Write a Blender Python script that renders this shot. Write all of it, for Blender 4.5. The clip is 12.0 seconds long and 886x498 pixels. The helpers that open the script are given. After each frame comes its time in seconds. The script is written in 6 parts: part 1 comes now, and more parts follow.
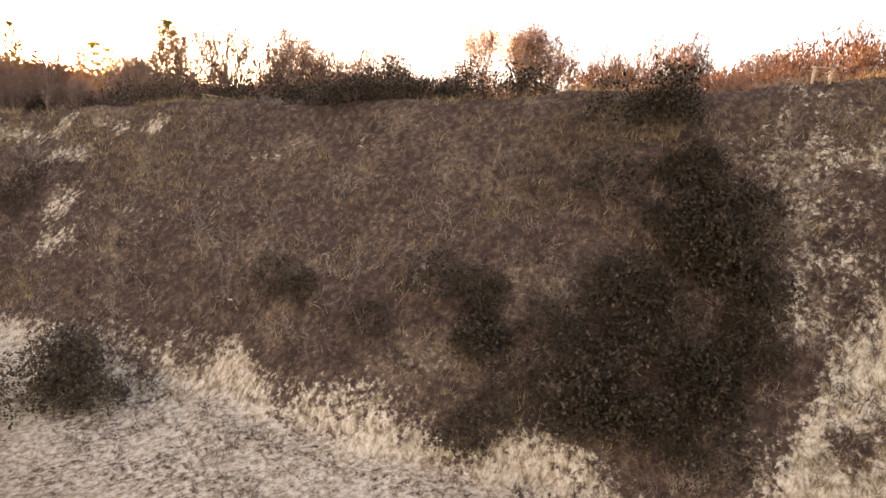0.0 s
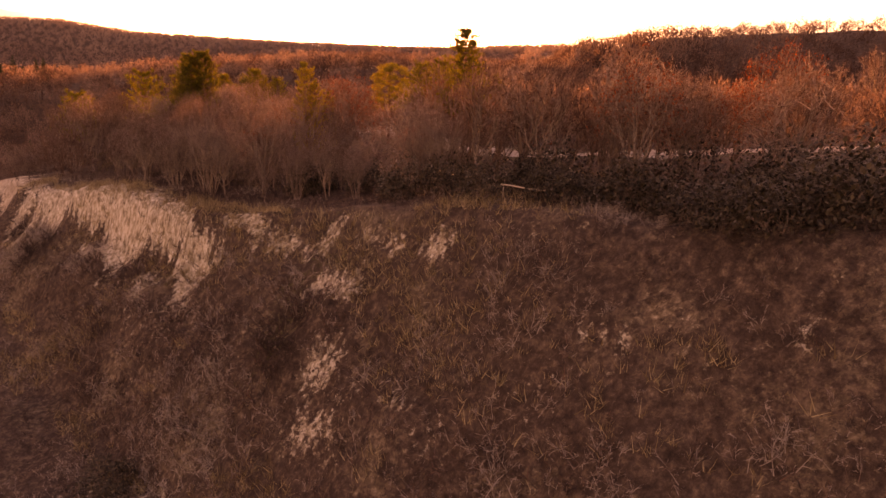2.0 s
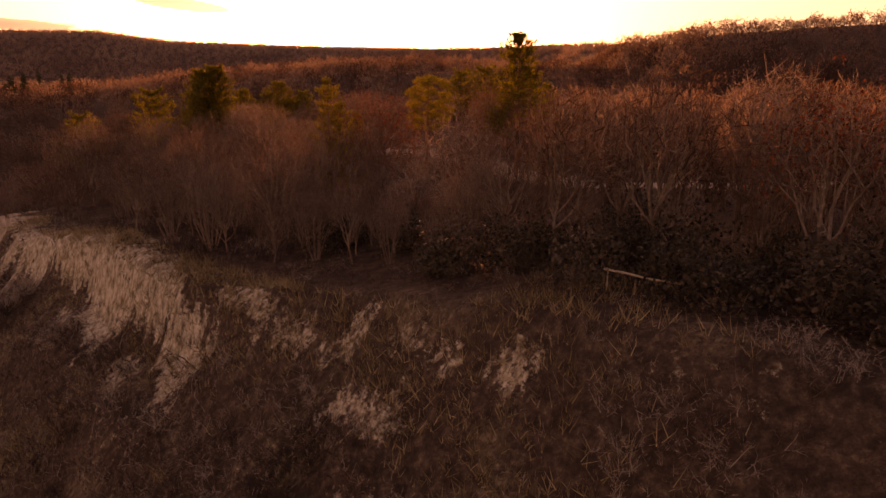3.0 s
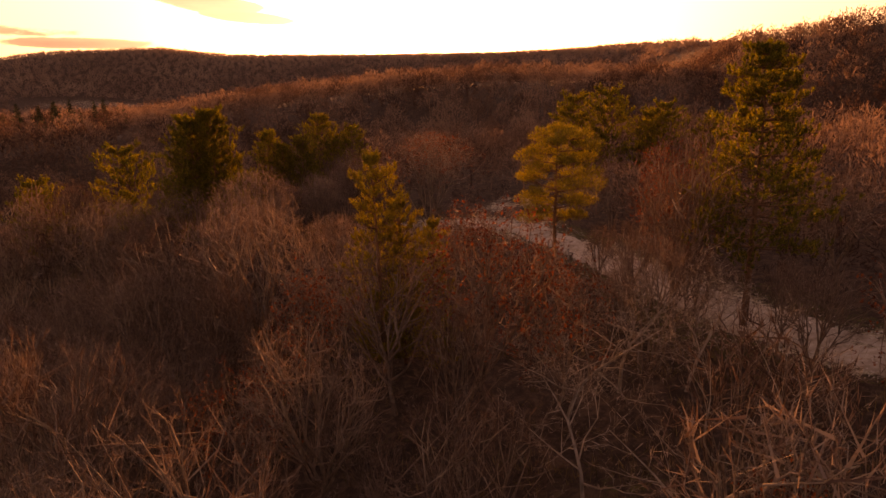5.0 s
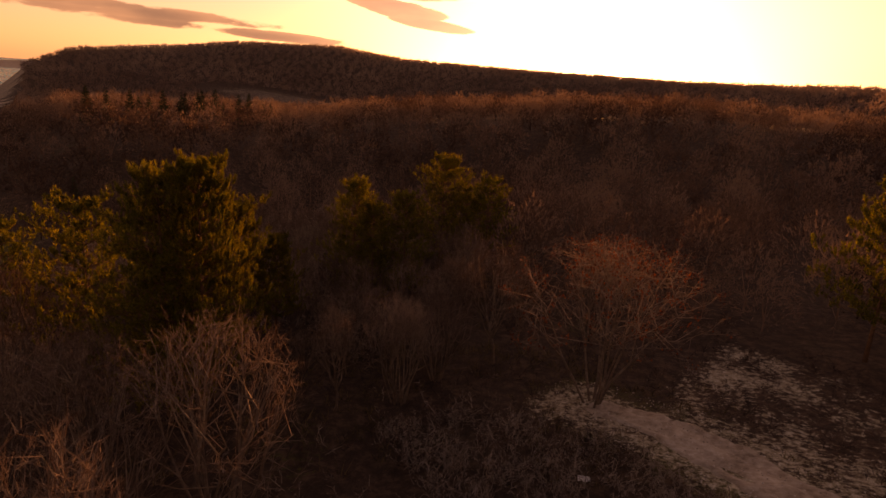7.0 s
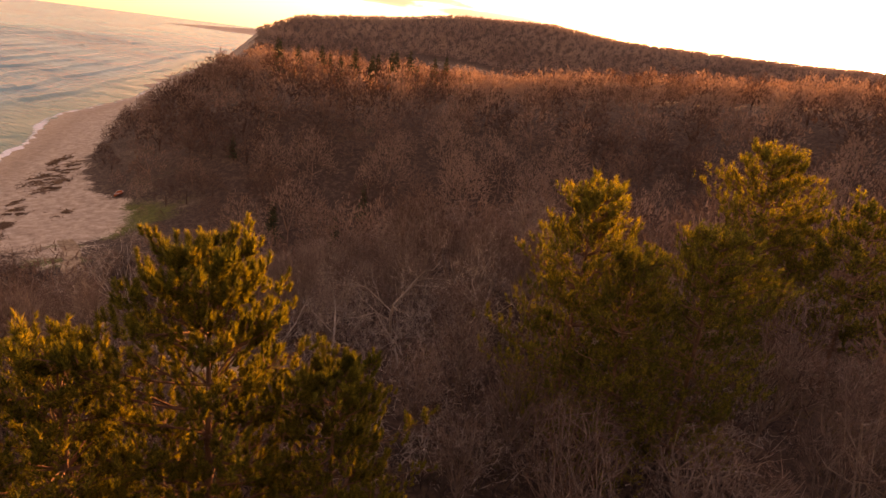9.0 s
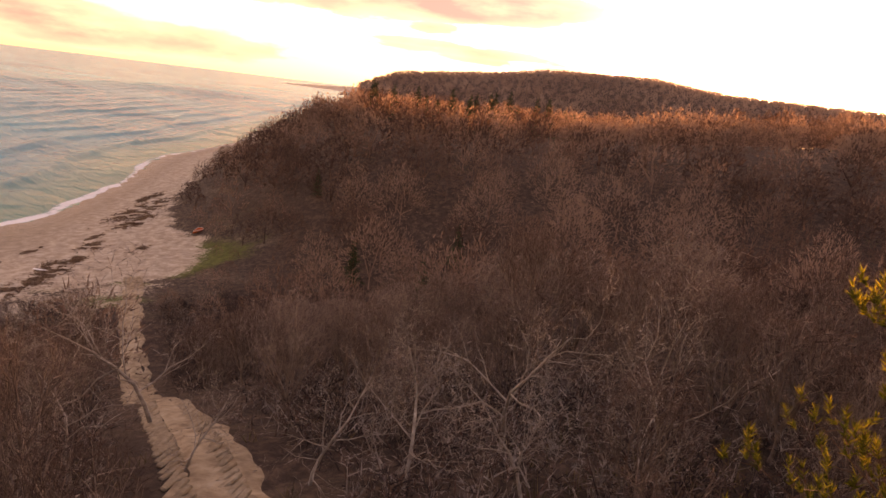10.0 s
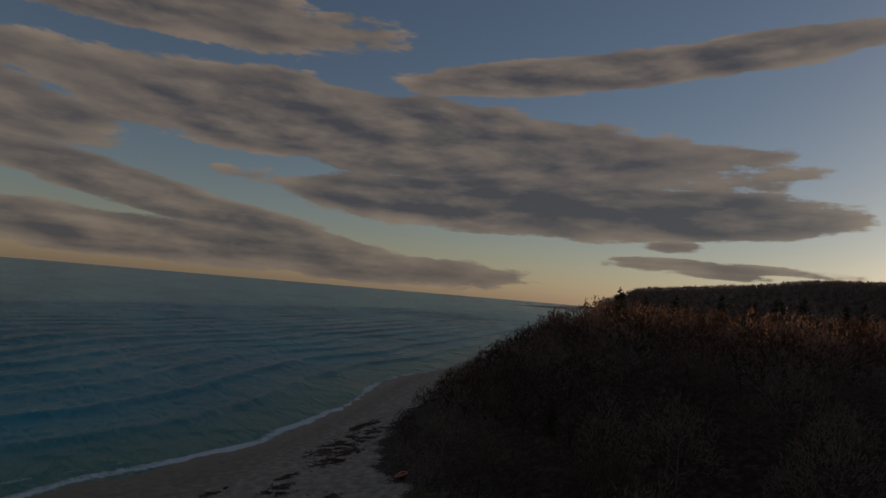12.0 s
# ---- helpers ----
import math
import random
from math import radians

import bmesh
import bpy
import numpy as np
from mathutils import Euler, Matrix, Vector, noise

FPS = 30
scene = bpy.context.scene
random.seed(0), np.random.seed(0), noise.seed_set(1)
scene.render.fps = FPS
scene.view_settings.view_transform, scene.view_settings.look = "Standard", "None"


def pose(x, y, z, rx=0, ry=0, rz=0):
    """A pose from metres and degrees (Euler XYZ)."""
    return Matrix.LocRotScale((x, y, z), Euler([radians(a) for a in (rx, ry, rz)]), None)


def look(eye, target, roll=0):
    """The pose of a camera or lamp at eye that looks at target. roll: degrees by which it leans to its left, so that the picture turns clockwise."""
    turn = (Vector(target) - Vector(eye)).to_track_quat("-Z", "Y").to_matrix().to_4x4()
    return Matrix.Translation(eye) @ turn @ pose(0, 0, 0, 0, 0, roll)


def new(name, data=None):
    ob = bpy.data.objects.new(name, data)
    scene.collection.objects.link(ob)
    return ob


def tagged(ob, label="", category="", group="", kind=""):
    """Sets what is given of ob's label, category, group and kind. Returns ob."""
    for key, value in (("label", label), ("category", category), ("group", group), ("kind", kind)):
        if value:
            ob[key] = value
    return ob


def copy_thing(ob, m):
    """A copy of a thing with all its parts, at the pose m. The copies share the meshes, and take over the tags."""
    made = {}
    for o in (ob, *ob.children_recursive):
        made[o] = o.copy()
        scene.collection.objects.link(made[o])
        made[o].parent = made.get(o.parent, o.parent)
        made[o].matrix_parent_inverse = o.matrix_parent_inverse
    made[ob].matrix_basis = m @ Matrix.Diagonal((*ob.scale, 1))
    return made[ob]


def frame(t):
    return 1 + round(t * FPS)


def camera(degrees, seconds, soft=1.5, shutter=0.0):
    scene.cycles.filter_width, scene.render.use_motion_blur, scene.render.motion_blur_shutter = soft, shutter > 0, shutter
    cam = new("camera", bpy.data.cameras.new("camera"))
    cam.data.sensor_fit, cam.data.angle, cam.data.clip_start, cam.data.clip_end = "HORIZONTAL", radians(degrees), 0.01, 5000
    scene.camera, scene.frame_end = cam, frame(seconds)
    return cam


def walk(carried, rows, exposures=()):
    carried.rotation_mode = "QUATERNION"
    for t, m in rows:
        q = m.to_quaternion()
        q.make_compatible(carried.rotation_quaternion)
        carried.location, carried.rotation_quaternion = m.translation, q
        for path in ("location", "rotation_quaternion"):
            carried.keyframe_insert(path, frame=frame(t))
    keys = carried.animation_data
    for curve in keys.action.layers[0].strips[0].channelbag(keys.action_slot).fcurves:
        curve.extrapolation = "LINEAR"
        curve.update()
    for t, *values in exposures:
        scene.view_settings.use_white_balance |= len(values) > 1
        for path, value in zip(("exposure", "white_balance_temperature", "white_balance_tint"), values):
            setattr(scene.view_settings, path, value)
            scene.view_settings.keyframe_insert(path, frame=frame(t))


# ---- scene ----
# A coastal bluff, woods and beach at sunset. World: +y towards the sun, z = 0 at the sea.
cam = camera(69.9, 12.0)
PATH = [
    (0.0, -5.78, -57.62, 15.67, -37.94, -8.32, 7.53),
    (0.5, -2.74, -52.19, 19.85, -23.66, -11.61, 6.00),
    (1.0, -1.44, -47.73, 22.14, -17.45, -14.15, 4.26),
    (1.5, -0.66, -43.05, 23.08, -13.56, -15.38, 2.87),
    (2.0, -0.07, -37.97, 23.24, -10.81, -15.80, 2.02),
    (2.5, 0.26, -32.58, 23.55, -8.96, -15.88, 1.17),
    (3.0, 0.47, -27.10, 24.23, -7.62, -15.81, 0.54),
    (3.2, 0.45, -24.85, 24.61, -7.37, -15.77, 0.23),
    (4.0, 0.27, -13.94, 25.55, -5.41, -15.94, -1.37),
    (4.8, 0.01, -2.44, 26.17, -2.56, -15.74, -1.80),
    (5.0, 0.01, 0.00, 26.31, -1.82, -15.53, -1.59),
    (5.5, 0.05, 6.35, 26.68, 0.61, -15.00, -0.69),
    (6.0, -0.01, 12.75, 26.87, 3.93, -14.32, 0.93),
    (6.5, -0.35, 18.61, 27.19, 7.46, -14.22, 2.60),
    (7.0, -1.24, 24.69, 27.47, 11.52, -14.55, 4.05),
    (7.2, -1.84, 27.04, 27.59, 13.13, -14.98, 4.51),
    (8.0, -5.04, 36.55, 27.04, 19.99, -16.92, 6.09),
    (8.8, -9.27, 44.26, 24.91, 26.81, -17.73, 6.89),
    (9.0, -10.19, 45.81, 24.27, 28.40, -17.50, 7.16),
    (9.5, -12.66, 49.39, 22.42, 32.57, -15.92, 6.97),
    (10.0, -15.91, 53.10, 21.06, 37.21, -13.61, 6.88),
    (10.5, -19.21, 56.47, 20.28, 42.23, -11.34, 7.25),
    (11.0, -22.28, 59.63, 19.95, 48.02, -8.82, 7.48),
    (11.5, -25.65, 62.40, 19.80, 54.07, -3.97, 7.03),
    (12.0, -28.83, 64.65, 19.64, 60.19, 3.83, 4.85),
]


def shot(x, y, z, yaw, pitch, roll):
    return pose(x, y, z, 90 + pitch, 0, yaw) @ pose(0, 0, 0, 0, 0, roll)


walk(cam, [(row[0], shot(*row[1:])) for row in PATH],
     [(0.0, 2.9, 9600, 26), (0.5, 1.0, 21000, 68), (1.0, 0.7, 22000, 66), (1.5, 1.4, 22000, 78), (2.0, 1.75, 22000, 80), (2.5, 1.6, 22000, 80), (3.2, 0.4, 22000, 74), (4.8, 0.5, 22000, 66), (5.5, 1.3, 22000, 66), (6.0, 1.45, 22000, 64),
      (6.5, 0.85, 21000, 62), (7.2, -0.35, 21000, 64), (8.8, 1.25, 16500, 56), (9.5, 2.4, 13500, 48), (10.0, 1.9, 12500, 46), (10.5, 0.8, 9200, 26), (11.5, 0.6, 6800, 12), (12.0, -1.35, 6100, 5)])


# ---- sky, sun ----
SUN_EL = radians(3.9)
SUN_DIR = (0.0, math.cos(SUN_EL), math.sin(SUN_EL))


def build_world():
    world = bpy.data.worlds.new("evening_sky")
    scene.world = world
    world.use_nodes = True
    nt = world.node_tree
    nt.nodes.clear()
    N, L = nt.nodes.new, nt.links.new

    def math_node(op, a, b=None, c=None, clamp=False):
        n = N("ShaderNodeMath")
        n.operation, n.use_clamp = op, clamp
        for k, v in enumerate((a, b, c)):
            if v is None:
                continue
            if isinstance(v, (int, float)):
                n.inputs[k].default_value = v
            else:
                L(v, n.inputs[k])
        return n.outputs[0]

    def mix_col(f, a, b):
        n = N("ShaderNodeMix")
        n.data_type = "RGBA"
        for k, v in ((0, f), (6, a), (7, b)):
            if isinstance(v, (int, float)):
                n.inputs[k].default_value = v
            elif isinstance(v, tuple):
                n.inputs[k].default_value = (*v, 1)
            else:
                L(v, n.inputs[k])
        return n.outputs[2]

    def ramp(f, lo, hi):
        n = N("ShaderNodeMapRange")
        n.interpolation_type = "SMOOTHSTEP"
        L(f, n.inputs[0])
        n.inputs[1].default_value, n.inputs[2].default_value = lo, hi
        return n.outputs[0]

    sky = N("ShaderNodeTexSky")
    sky.sky_type = "NISHITA"
    sky.sun_disc = False
    sky.sun_elevation, sky.sun_rotation = SUN_EL, 0.0
    sky.altitude, sky.air_density, sky.dust_density, sky.ozone_density = 20, 1.0, 0.6, 1.0
    co = N("ShaderNodeTexCoord")
    sep = N("ShaderNodeSeparateXYZ")
    L(co.outputs["Generated"], sep.inputs[0])
    x, y, z = sep.outputs
    # the bright aureole round the sun
    dot = N("ShaderNodeVectorMath")
    dot.operation = "DOT_PRODUCT"
    L(co.outputs["Generated"], dot.inputs[0])
    dot.inputs[1].default_value = SUN_DIR
    d = math_node("MAXIMUM", dot.outputs["Value"], 0.0)
    disc = math_node("MULTIPLY", math_node("POWER", d, 9000.0), 60.0)
    glow = math_node("MULTIPLY", math_node("POWER", d, 300.0), 3.0)
    wide = math_node("MULTIPLY", math_node("POWER", d, 22.0), 1.1)
    # the warm band above the horizon
    zp = math_node("MAXIMUM", z, 0.0)
    low = math_node("POWER", math_node("SUBTRACT", 1.0, zp, clamp=True), 14.0)
    # banks of cloud over the sea, by bearing (degrees, seaward of the sun) and height over the horizon
    deg = 180 / math.pi
    az = math_node("MULTIPLY", math_node("ARCTAN2", math_node("MULTIPLY", x, -1.0), y), deg)
    el = math_node("MULTIPLY", math_node("ARCSINE", z), deg)
    comb = N("ShaderNodeCombineXYZ")
    L(math_node("MULTIPLY", az, 1 / 9.0), comb.inputs[0])
    L(math_node("MULTIPLY", el, 1 / 2.6), comb.inputs[1])

    def noise_at(vec, scale, detail, rough=0.55):
        n = N("ShaderNodeTexNoise")
        n.inputs["Scale"].default_value, n.inputs["Detail"].default_value, n.inputs["Roughness"].default_value = scale, detail, rough
        L(vec, n.inputs["Vector"])
        return n.outputs["Fac"]

    def moved(off):
        n = N("ShaderNodeVectorMath")
        n.operation = "ADD"
        L(comb.outputs[0], n.inputs[0])
        n.inputs[1].default_value = off
        return n.outputs[0]

    swell = noise_at(comb.outputs[0], 0.55, 3.0)
    puffs = noise_at(moved((3.7, 1.3, 0.0)), 1.3, 9.0, 0.6)

    def bank(a0, e0, wide, tall, lean, gain):
        """A lens of cloud round a bearing and height, with a lean in degrees of height for each degree of bearing."""
        da = math_node("SUBTRACT", az, a0)
        de = math_node("SUBTRACT", math_node("SUBTRACT", el, e0), math_node("MULTIPLY", da, lean))
        p, q = math_node("MULTIPLY", da, 1 / wide), math_node("MULTIPLY", de, 1 / tall)
        far_off = math_node("ADD", math_node("MULTIPLY", p, p), math_node("MULTIPLY", q, q))
        return math_node("MULTIPLY", math_node("SUBTRACT", 1.0, far_off), gain)

    body = None
    for row in CLOUD_BANKS:
        one = bank(*row)
        body = one if body is None else math_node("MAXIMUM", body, one)
    body = math_node("MAXIMUM", body, -1.2)
    ragged = math_node("ADD", math_node("MULTIPLY", math_node("SUBTRACT", swell, 0.5), 1.5), math_node("MULTIPLY", math_node("SUBTRACT", puffs, 0.5), 2.0))
    dens = math_node("ADD", body, ragged)
    cover = ramp(dens, -0.02, 0.22)
    toward = noise_at(moved((3.50, 1.62, 0.0)), 1.3, 5.0, 0.5)
    relief = math_node("SUBTRACT", puffs, toward)
    thin = ramp(dens, 0.75, 0.05)
    under = ramp(bank(51, 8.4, 30, 2.4, 0.0, 1.0), 0.0, 0.6)
    shade = math_node("SUBTRACT", 0.26, math_node("MULTIPLY", under, 0.18))
    lit = math_node("ADD", math_node("ADD", math_node("MULTIPLY", relief, 1.45), shade), math_node("MULTIPLY", thin, 0.34), clamp=True)
    grey, peach = (0.145, 0.13, 0.14), (0.64, 0.47, 0.345)
    cloud = mix_col(lit, grey, peach)
    base = N("ShaderNodeMix")
    base.data_type, base.blend_type = "RGBA", "MULTIPLY"
    base.inputs[0].default_value = 1.0
    hue = N("ShaderNodeHueSaturation")
    hue.inputs["Saturation"].default_value = 0.80
    L(sky.outputs[0], hue.inputs["Color"])
    L(hue.outputs[0], base.inputs[6])
    base.inputs[7].default_value = (SKY_GAIN * 0.95, SKY_GAIN * 1.0, SKY_GAIN * 1.30, 1)

    def add_col(a, f, col):
        n = N("ShaderNodeMix")
        n.data_type, n.blend_type = "RGBA", "ADD"
        L(f, n.inputs[0])
        n.clamp_factor = False
        L(a, n.inputs[6])
        n.inputs[7].default_value = (*col, 1)
        return n.outputs[2]

    c = base.outputs[2]
    c = add_col(c, low, (0.16, 0.112, 0.08))
    cc = mix_col(math_node("MULTIPLY", cover, 0.92), c, cloud)
    cc = add_col(cc, wide, (0.92, 0.80, 0.66))
    cc = add_col(cc, glow, (1.0, 0.88, 0.70))
    cc = add_col(cc, disc, (1.0, 0.9, 0.7))
    bg = N("ShaderNodeBackground")
    L(cc, bg.inputs[0])
    bg.inputs[1].default_value = SKY_STRENGTH
    out = N("ShaderNodeOutputWorld")
    L(bg.outputs[0], out.inputs[0])


SKY_GAIN, SKY_STRENGTH = 0.19, 1.0
# bearing, height, half width, half height, lean, weight
CLOUD_BANKS = [(66, 13.4, 36, 4.0, 0.05, 1.3), (52, 8.2, 27, 2.7, 0.0, 1.3), (86, 6.2, 20, 1.7, 0.17, 1.0), (84, 2.4, 34, 1.9, 0.03, 1.0), (44, 20.2, 24, 1.7, -0.09, 1.1), (92, 21.5, 26, 3.2, 0.0, 1.0), (100, 12, 12, 3, 0.1, 0.9),
               (17.0, 5.9, 4.6, 0.8, 0.10, 1.25), (13.8, 4.8, 4.0, 0.5, 0.10, 1.1), (16, 7.1, 5.5, 0.55, 0.0, 0.75), (36, 3.7, 9, 0.5, 0.0, 0.45), (40, 5.3, 3, 0.6, 0.0, 0.6), (31, 3.0, 12, 0.4, 0.03, 0.5), (40, 4.1, 5, 0.45, 0.0, 0.5), (-34, 10.4, 11, 1.3, 0.02, 0.7), (140, 18, 35, 7, 0.0, 1.0), (-130, 22, 60, 8, 0.0, 0.9), (-70, 30, 40, 6, 0.0, 0.8), (60, 40, 60, 8, 0.0, 0.9)]
build_world()

sun_data = bpy.data.lights.new("sun", "SUN")
sun_data.energy, sun_data.angle, sun_data.color = 5.0, radians(0.6), (1.0, 0.56, 0.25)
sun = new("sun", sun_data)
sun.matrix_world = look((0, 0, 0), [-c for c in SUN_DIR])


# ---- materials ----
def material(name, colours, scale=3.0, rough=0.85, bump=0.3, bump_scale=None, island=0.0, tone="", translucent=0.0, detail=6.0, each=0.0):
    """Noise between colours at two scales, with grain relief; island: variation from piece to piece; tone: an attribute that darkens or shifts pieces."""
    m = bpy.data.materials.new(name)
    m.use_nodes = True
    nt = m.node_tree
    N, L = nt.nodes.new, nt.links.new
    p = nt.nodes["Principled BSDF"]
    p.inputs["Roughness"].default_value = rough
    p.inputs["Specular IOR Level"].default_value = 0.25
    geo = N("ShaderNodeNewGeometry")
    n1 = N("ShaderNodeTexNoise")
    n1.inputs["Scale"].default_value, n1.inputs["Detail"].default_value = scale, detail
    L(geo.outputs["Position"], n1.inputs["Vector"])
    n2 = N("ShaderNodeTexNoise")
    n2.inputs["Scale"].default_value, n2.inputs["Detail"].default_value = scale * 0.13, 3.0
    L(geo.outputs["Position"], n2.inputs["Vector"])
    mixf = N("ShaderNodeMix")
    mixf.inputs[0].default_value = 0.45
    L(n1.outputs["Fac"], mixf.inputs[2])
    L(n2.outputs["Fac"], mixf.inputs[3])
    fac = mixf.outputs[0]
    if island:
        a = N("ShaderNodeMath")
        a.operation = "MULTIPLY_ADD"
        L(geo.outputs["Random Per Island"], a.inputs[0])
        a.inputs[1].default_value, a.inputs[2].default_value = island, -island / 2
        b = N("ShaderNodeMath")
        L(a.outputs[0], b.inputs[0])
        L(fac, b.inputs[1])
        fac = b.outputs[0]
    if each:
        oi = N("ShaderNodeObjectInfo")
        a = N("ShaderNodeMath")
        a.operation = "MULTIPLY_ADD"
        L(oi.outputs["Random"], a.inputs[0])
        a.inputs[1].default_value, a.inputs[2].default_value = each, -each / 2
        b = N("ShaderNodeMath")
        L(a.outputs[0], b.inputs[0])
        L(fac, b.inputs[1])
        fac = b.outputs[0]
    if tone:
        at = N("ShaderNodeAttribute")
        at.attribute_name = tone
        b = N("ShaderNodeMath")
        L(at.outputs["Fac"], b.inputs[0])
        L(fac, b.inputs[1])
        fac = b.outputs[0]
    r = N("ShaderNodeValToRGB")
    L(fac, r.inputs[0])
    while len(r.color_ramp.elements) < len(colours):
        r.color_ramp.elements.new(0.5)
    for k, c in enumerate(colours):
        r.color_ramp.elements[k].position = 0.3 + 0.4 * k / max(1, len(colours) - 1)
        r.color_ramp.elements[k].color = (*c, 1)
    L(r.outputs[0], p.inputs["Base Color"])
    if bump:
        nb = N("ShaderNodeTexNoise")
        nb.inputs["Scale"].default_value, nb.inputs["Detail"].default_value = bump_scale or scale * 2, 6.0
        L(geo.outputs["Position"], nb.inputs["Vector"])
        bu = N("ShaderNodeBump")
        bu.inputs["Strength"].default_value, bu.inputs["Distance"].default_value = bump, 0.05
        L(nb.outputs["Fac"], bu.inputs["Height"])
        L(bu.outputs[0], p.inputs["Normal"])
    if translucent:
        t = N("ShaderNodeBsdfTranslucent")
        L(r.outputs[0], t.inputs[0])
        mx = N("ShaderNodeMixShader")
        mx.inputs[0].default_value = translucent
        L(p.outputs[0], mx.inputs[1])
        L(t.outputs[0], mx.inputs[2])
        L(mx.outputs[0], nt.nodes["Material Output"].inputs[0])
    return m


BARK = material("bark_grey_brown", [(0.08, 0.058, 0.044), (0.17, 0.125, 0.098), (0.30, 0.245, 0.20)], 6.0, bump=0.6)
BARK_PALE = material("bark_pale_grey", [(0.12, 0.095, 0.075), (0.27, 0.23, 0.19), (0.46, 0.41, 0.36)], 5.0, bump=0.6)
TWIG_PALE = material("twigs_pale", [(0.10, 0.075, 0.06), (0.22, 0.175, 0.145), (0.40, 0.345, 0.30)], 1.2, bump=0, island=0.5, translucent=0.2)
BARK_PINE = material("bark_pine", [(0.06, 0.032, 0.02), (0.14, 0.075, 0.045), (0.24, 0.14, 0.085)], 7.0, bump=0.6)
TWIG = material("twigs", [(0.062, 0.037, 0.029), (0.13, 0.08, 0.062), (0.17, 0.12, 0.10), (0.26, 0.20, 0.168)], 1.2, bump=0, island=0.45, each=0.38, translucent=0.28)
TWIG_FAR = material("far_twigs", [(0.07, 0.042, 0.033), (0.14, 0.088, 0.068), (0.23, 0.155, 0.12)], 0.2, bump=0, island=0.15, tone="tone", translucent=0.42)
# paler than far_twigs: the haze of distance is put into the base colour
TWIG_HAZE = material("hazy_distant_twigs", [(0.15, 0.10, 0.082), (0.24, 0.165, 0.135), (0.33, 0.24, 0.195)], 0.05, bump=0, island=0.04, tone="tone", translucent=0.55)
BRUSH = material("brush_twigs", [(0.040, 0.027, 0.024), (0.125, 0.064, 0.047), (0.145, 0.112, 0.10), (0.21, 0.172, 0.15), (0.30, 0.26, 0.225)], 0.25, bump=0, island=0.55, tone="tone", translucent=0.1)
NEEDLE = material("pine_needles", [(0.045, 0.055, 0.010), (0.125, 0.125, 0.018), (0.30, 0.24, 0.045)], 1.5, rough=0.7, bump=0, island=0.35, translucent=0.6)
NEEDLE_SCOTS = material("scots_needles", [(0.085, 0.08, 0.014), (0.17, 0.145, 0.022), (0.30, 0.225, 0.04)], 1.5, rough=0.7, bump=0, island=0.35, translucent=0.4)
NEEDLE_DARK = material("spruce_needles", [(0.012, 0.022, 0.008), (0.03, 0.045, 0.015), (0.06, 0.07, 0.025)], 1.0, rough=0.6, bump=0, island=0.3)
LEAF_RED = material("oak_leaves_red", [(0.075, 0.019, 0.009), (0.18, 0.042, 0.016), (0.30, 0.085, 0.032)], 1.0, rough=0.85, bump=0, island=0.6, translucent=0.28)
LEAF_DARK = material("ivy_leaves", [(0.016, 0.013, 0.008), (0.035, 0.028, 0.017), (0.075, 0.058, 0.035)], 1.0, rough=0.6, bump=0, island=0.5)
GRASS_DRY = material("dry_grass", [(0.15, 0.11, 0.06), (0.26, 0.205, 0.12), (0.42, 0.35, 0.22)], 0.6, bump=0, island=0.5, translucent=0.25)
WOOD = material("weathered_wood", [(0.22, 0.17, 0.12), (0.36, 0.30, 0.23), (0.5, 0.44, 0.36)], 8.0, bump=0.4)
WHITE = material("white_paint", [(0.6, 0.6, 0.57), (0.72, 0.72, 0.70), (0.8, 0.8, 0.78)], 6.0, rough=0.6, bump=0.1)
ORANGE = material("orange_paint", [(0.5, 0.09, 0.02), (0.6, 0.13, 0.03), (0.65, 0.18, 0.05)], 4.0, rough=0.5, bump=0.1)
WEED = material("dry_seaweed", [(0.09, 0.056, 0.038), (0.17, 0.11, 0.075), (0.28, 0.20, 0.14)], 5.0, bump=0.8)


# ---- geometry helpers ----
def hash2(ix, iy, seed):
    h = (ix.astype(np.int64) * 374761393 + iy.astype(np.int64) * 668265263 + seed * 974711) & 0xFFFFFFFF
    h = ((h ^ (h >> 13)) * 1274126177) & 0xFFFFFFFF
    return ((h ^ (h >> 16)) & 0xFFFFFF) / float(0xFFFFFF)


def value_noise(x, y, seed=0):
    ix, iy = np.floor(x), np.floor(y)
    fx, fy = x - ix, y - iy
    fx, fy = fx * fx * (3 - 2 * fx), fy * fy * (3 - 2 * fy)
    a, b = hash2(ix, iy, seed), hash2(ix + 1, iy, seed)
    c, d = hash2(ix, iy + 1, seed), hash2(ix + 1, iy + 1, seed)
    return (a * (1 - fx) + b * fx) * (1 - fy) + (c * (1 - fx) + d * fx) * fy


def fbm(x, y, size, octaves=4, seed=0):
    """Layered noise, about -1 to 1, whose largest lumps are size metres."""
    total, amp, norm = 0.0, 1.0, 0.0
    for k in range(octaves):
        total = total + amp * (value_noise(x / size * 2**k, y / size * 2**k, seed + 17 * k) * 2 - 1)
        norm += amp
        amp *= 0.5
    return total / norm * 1.4


def step(a, b, x):
    t = np.clip((x - a) / (b - a), 0, 1)
    return t * t * (3 - 2 * t)


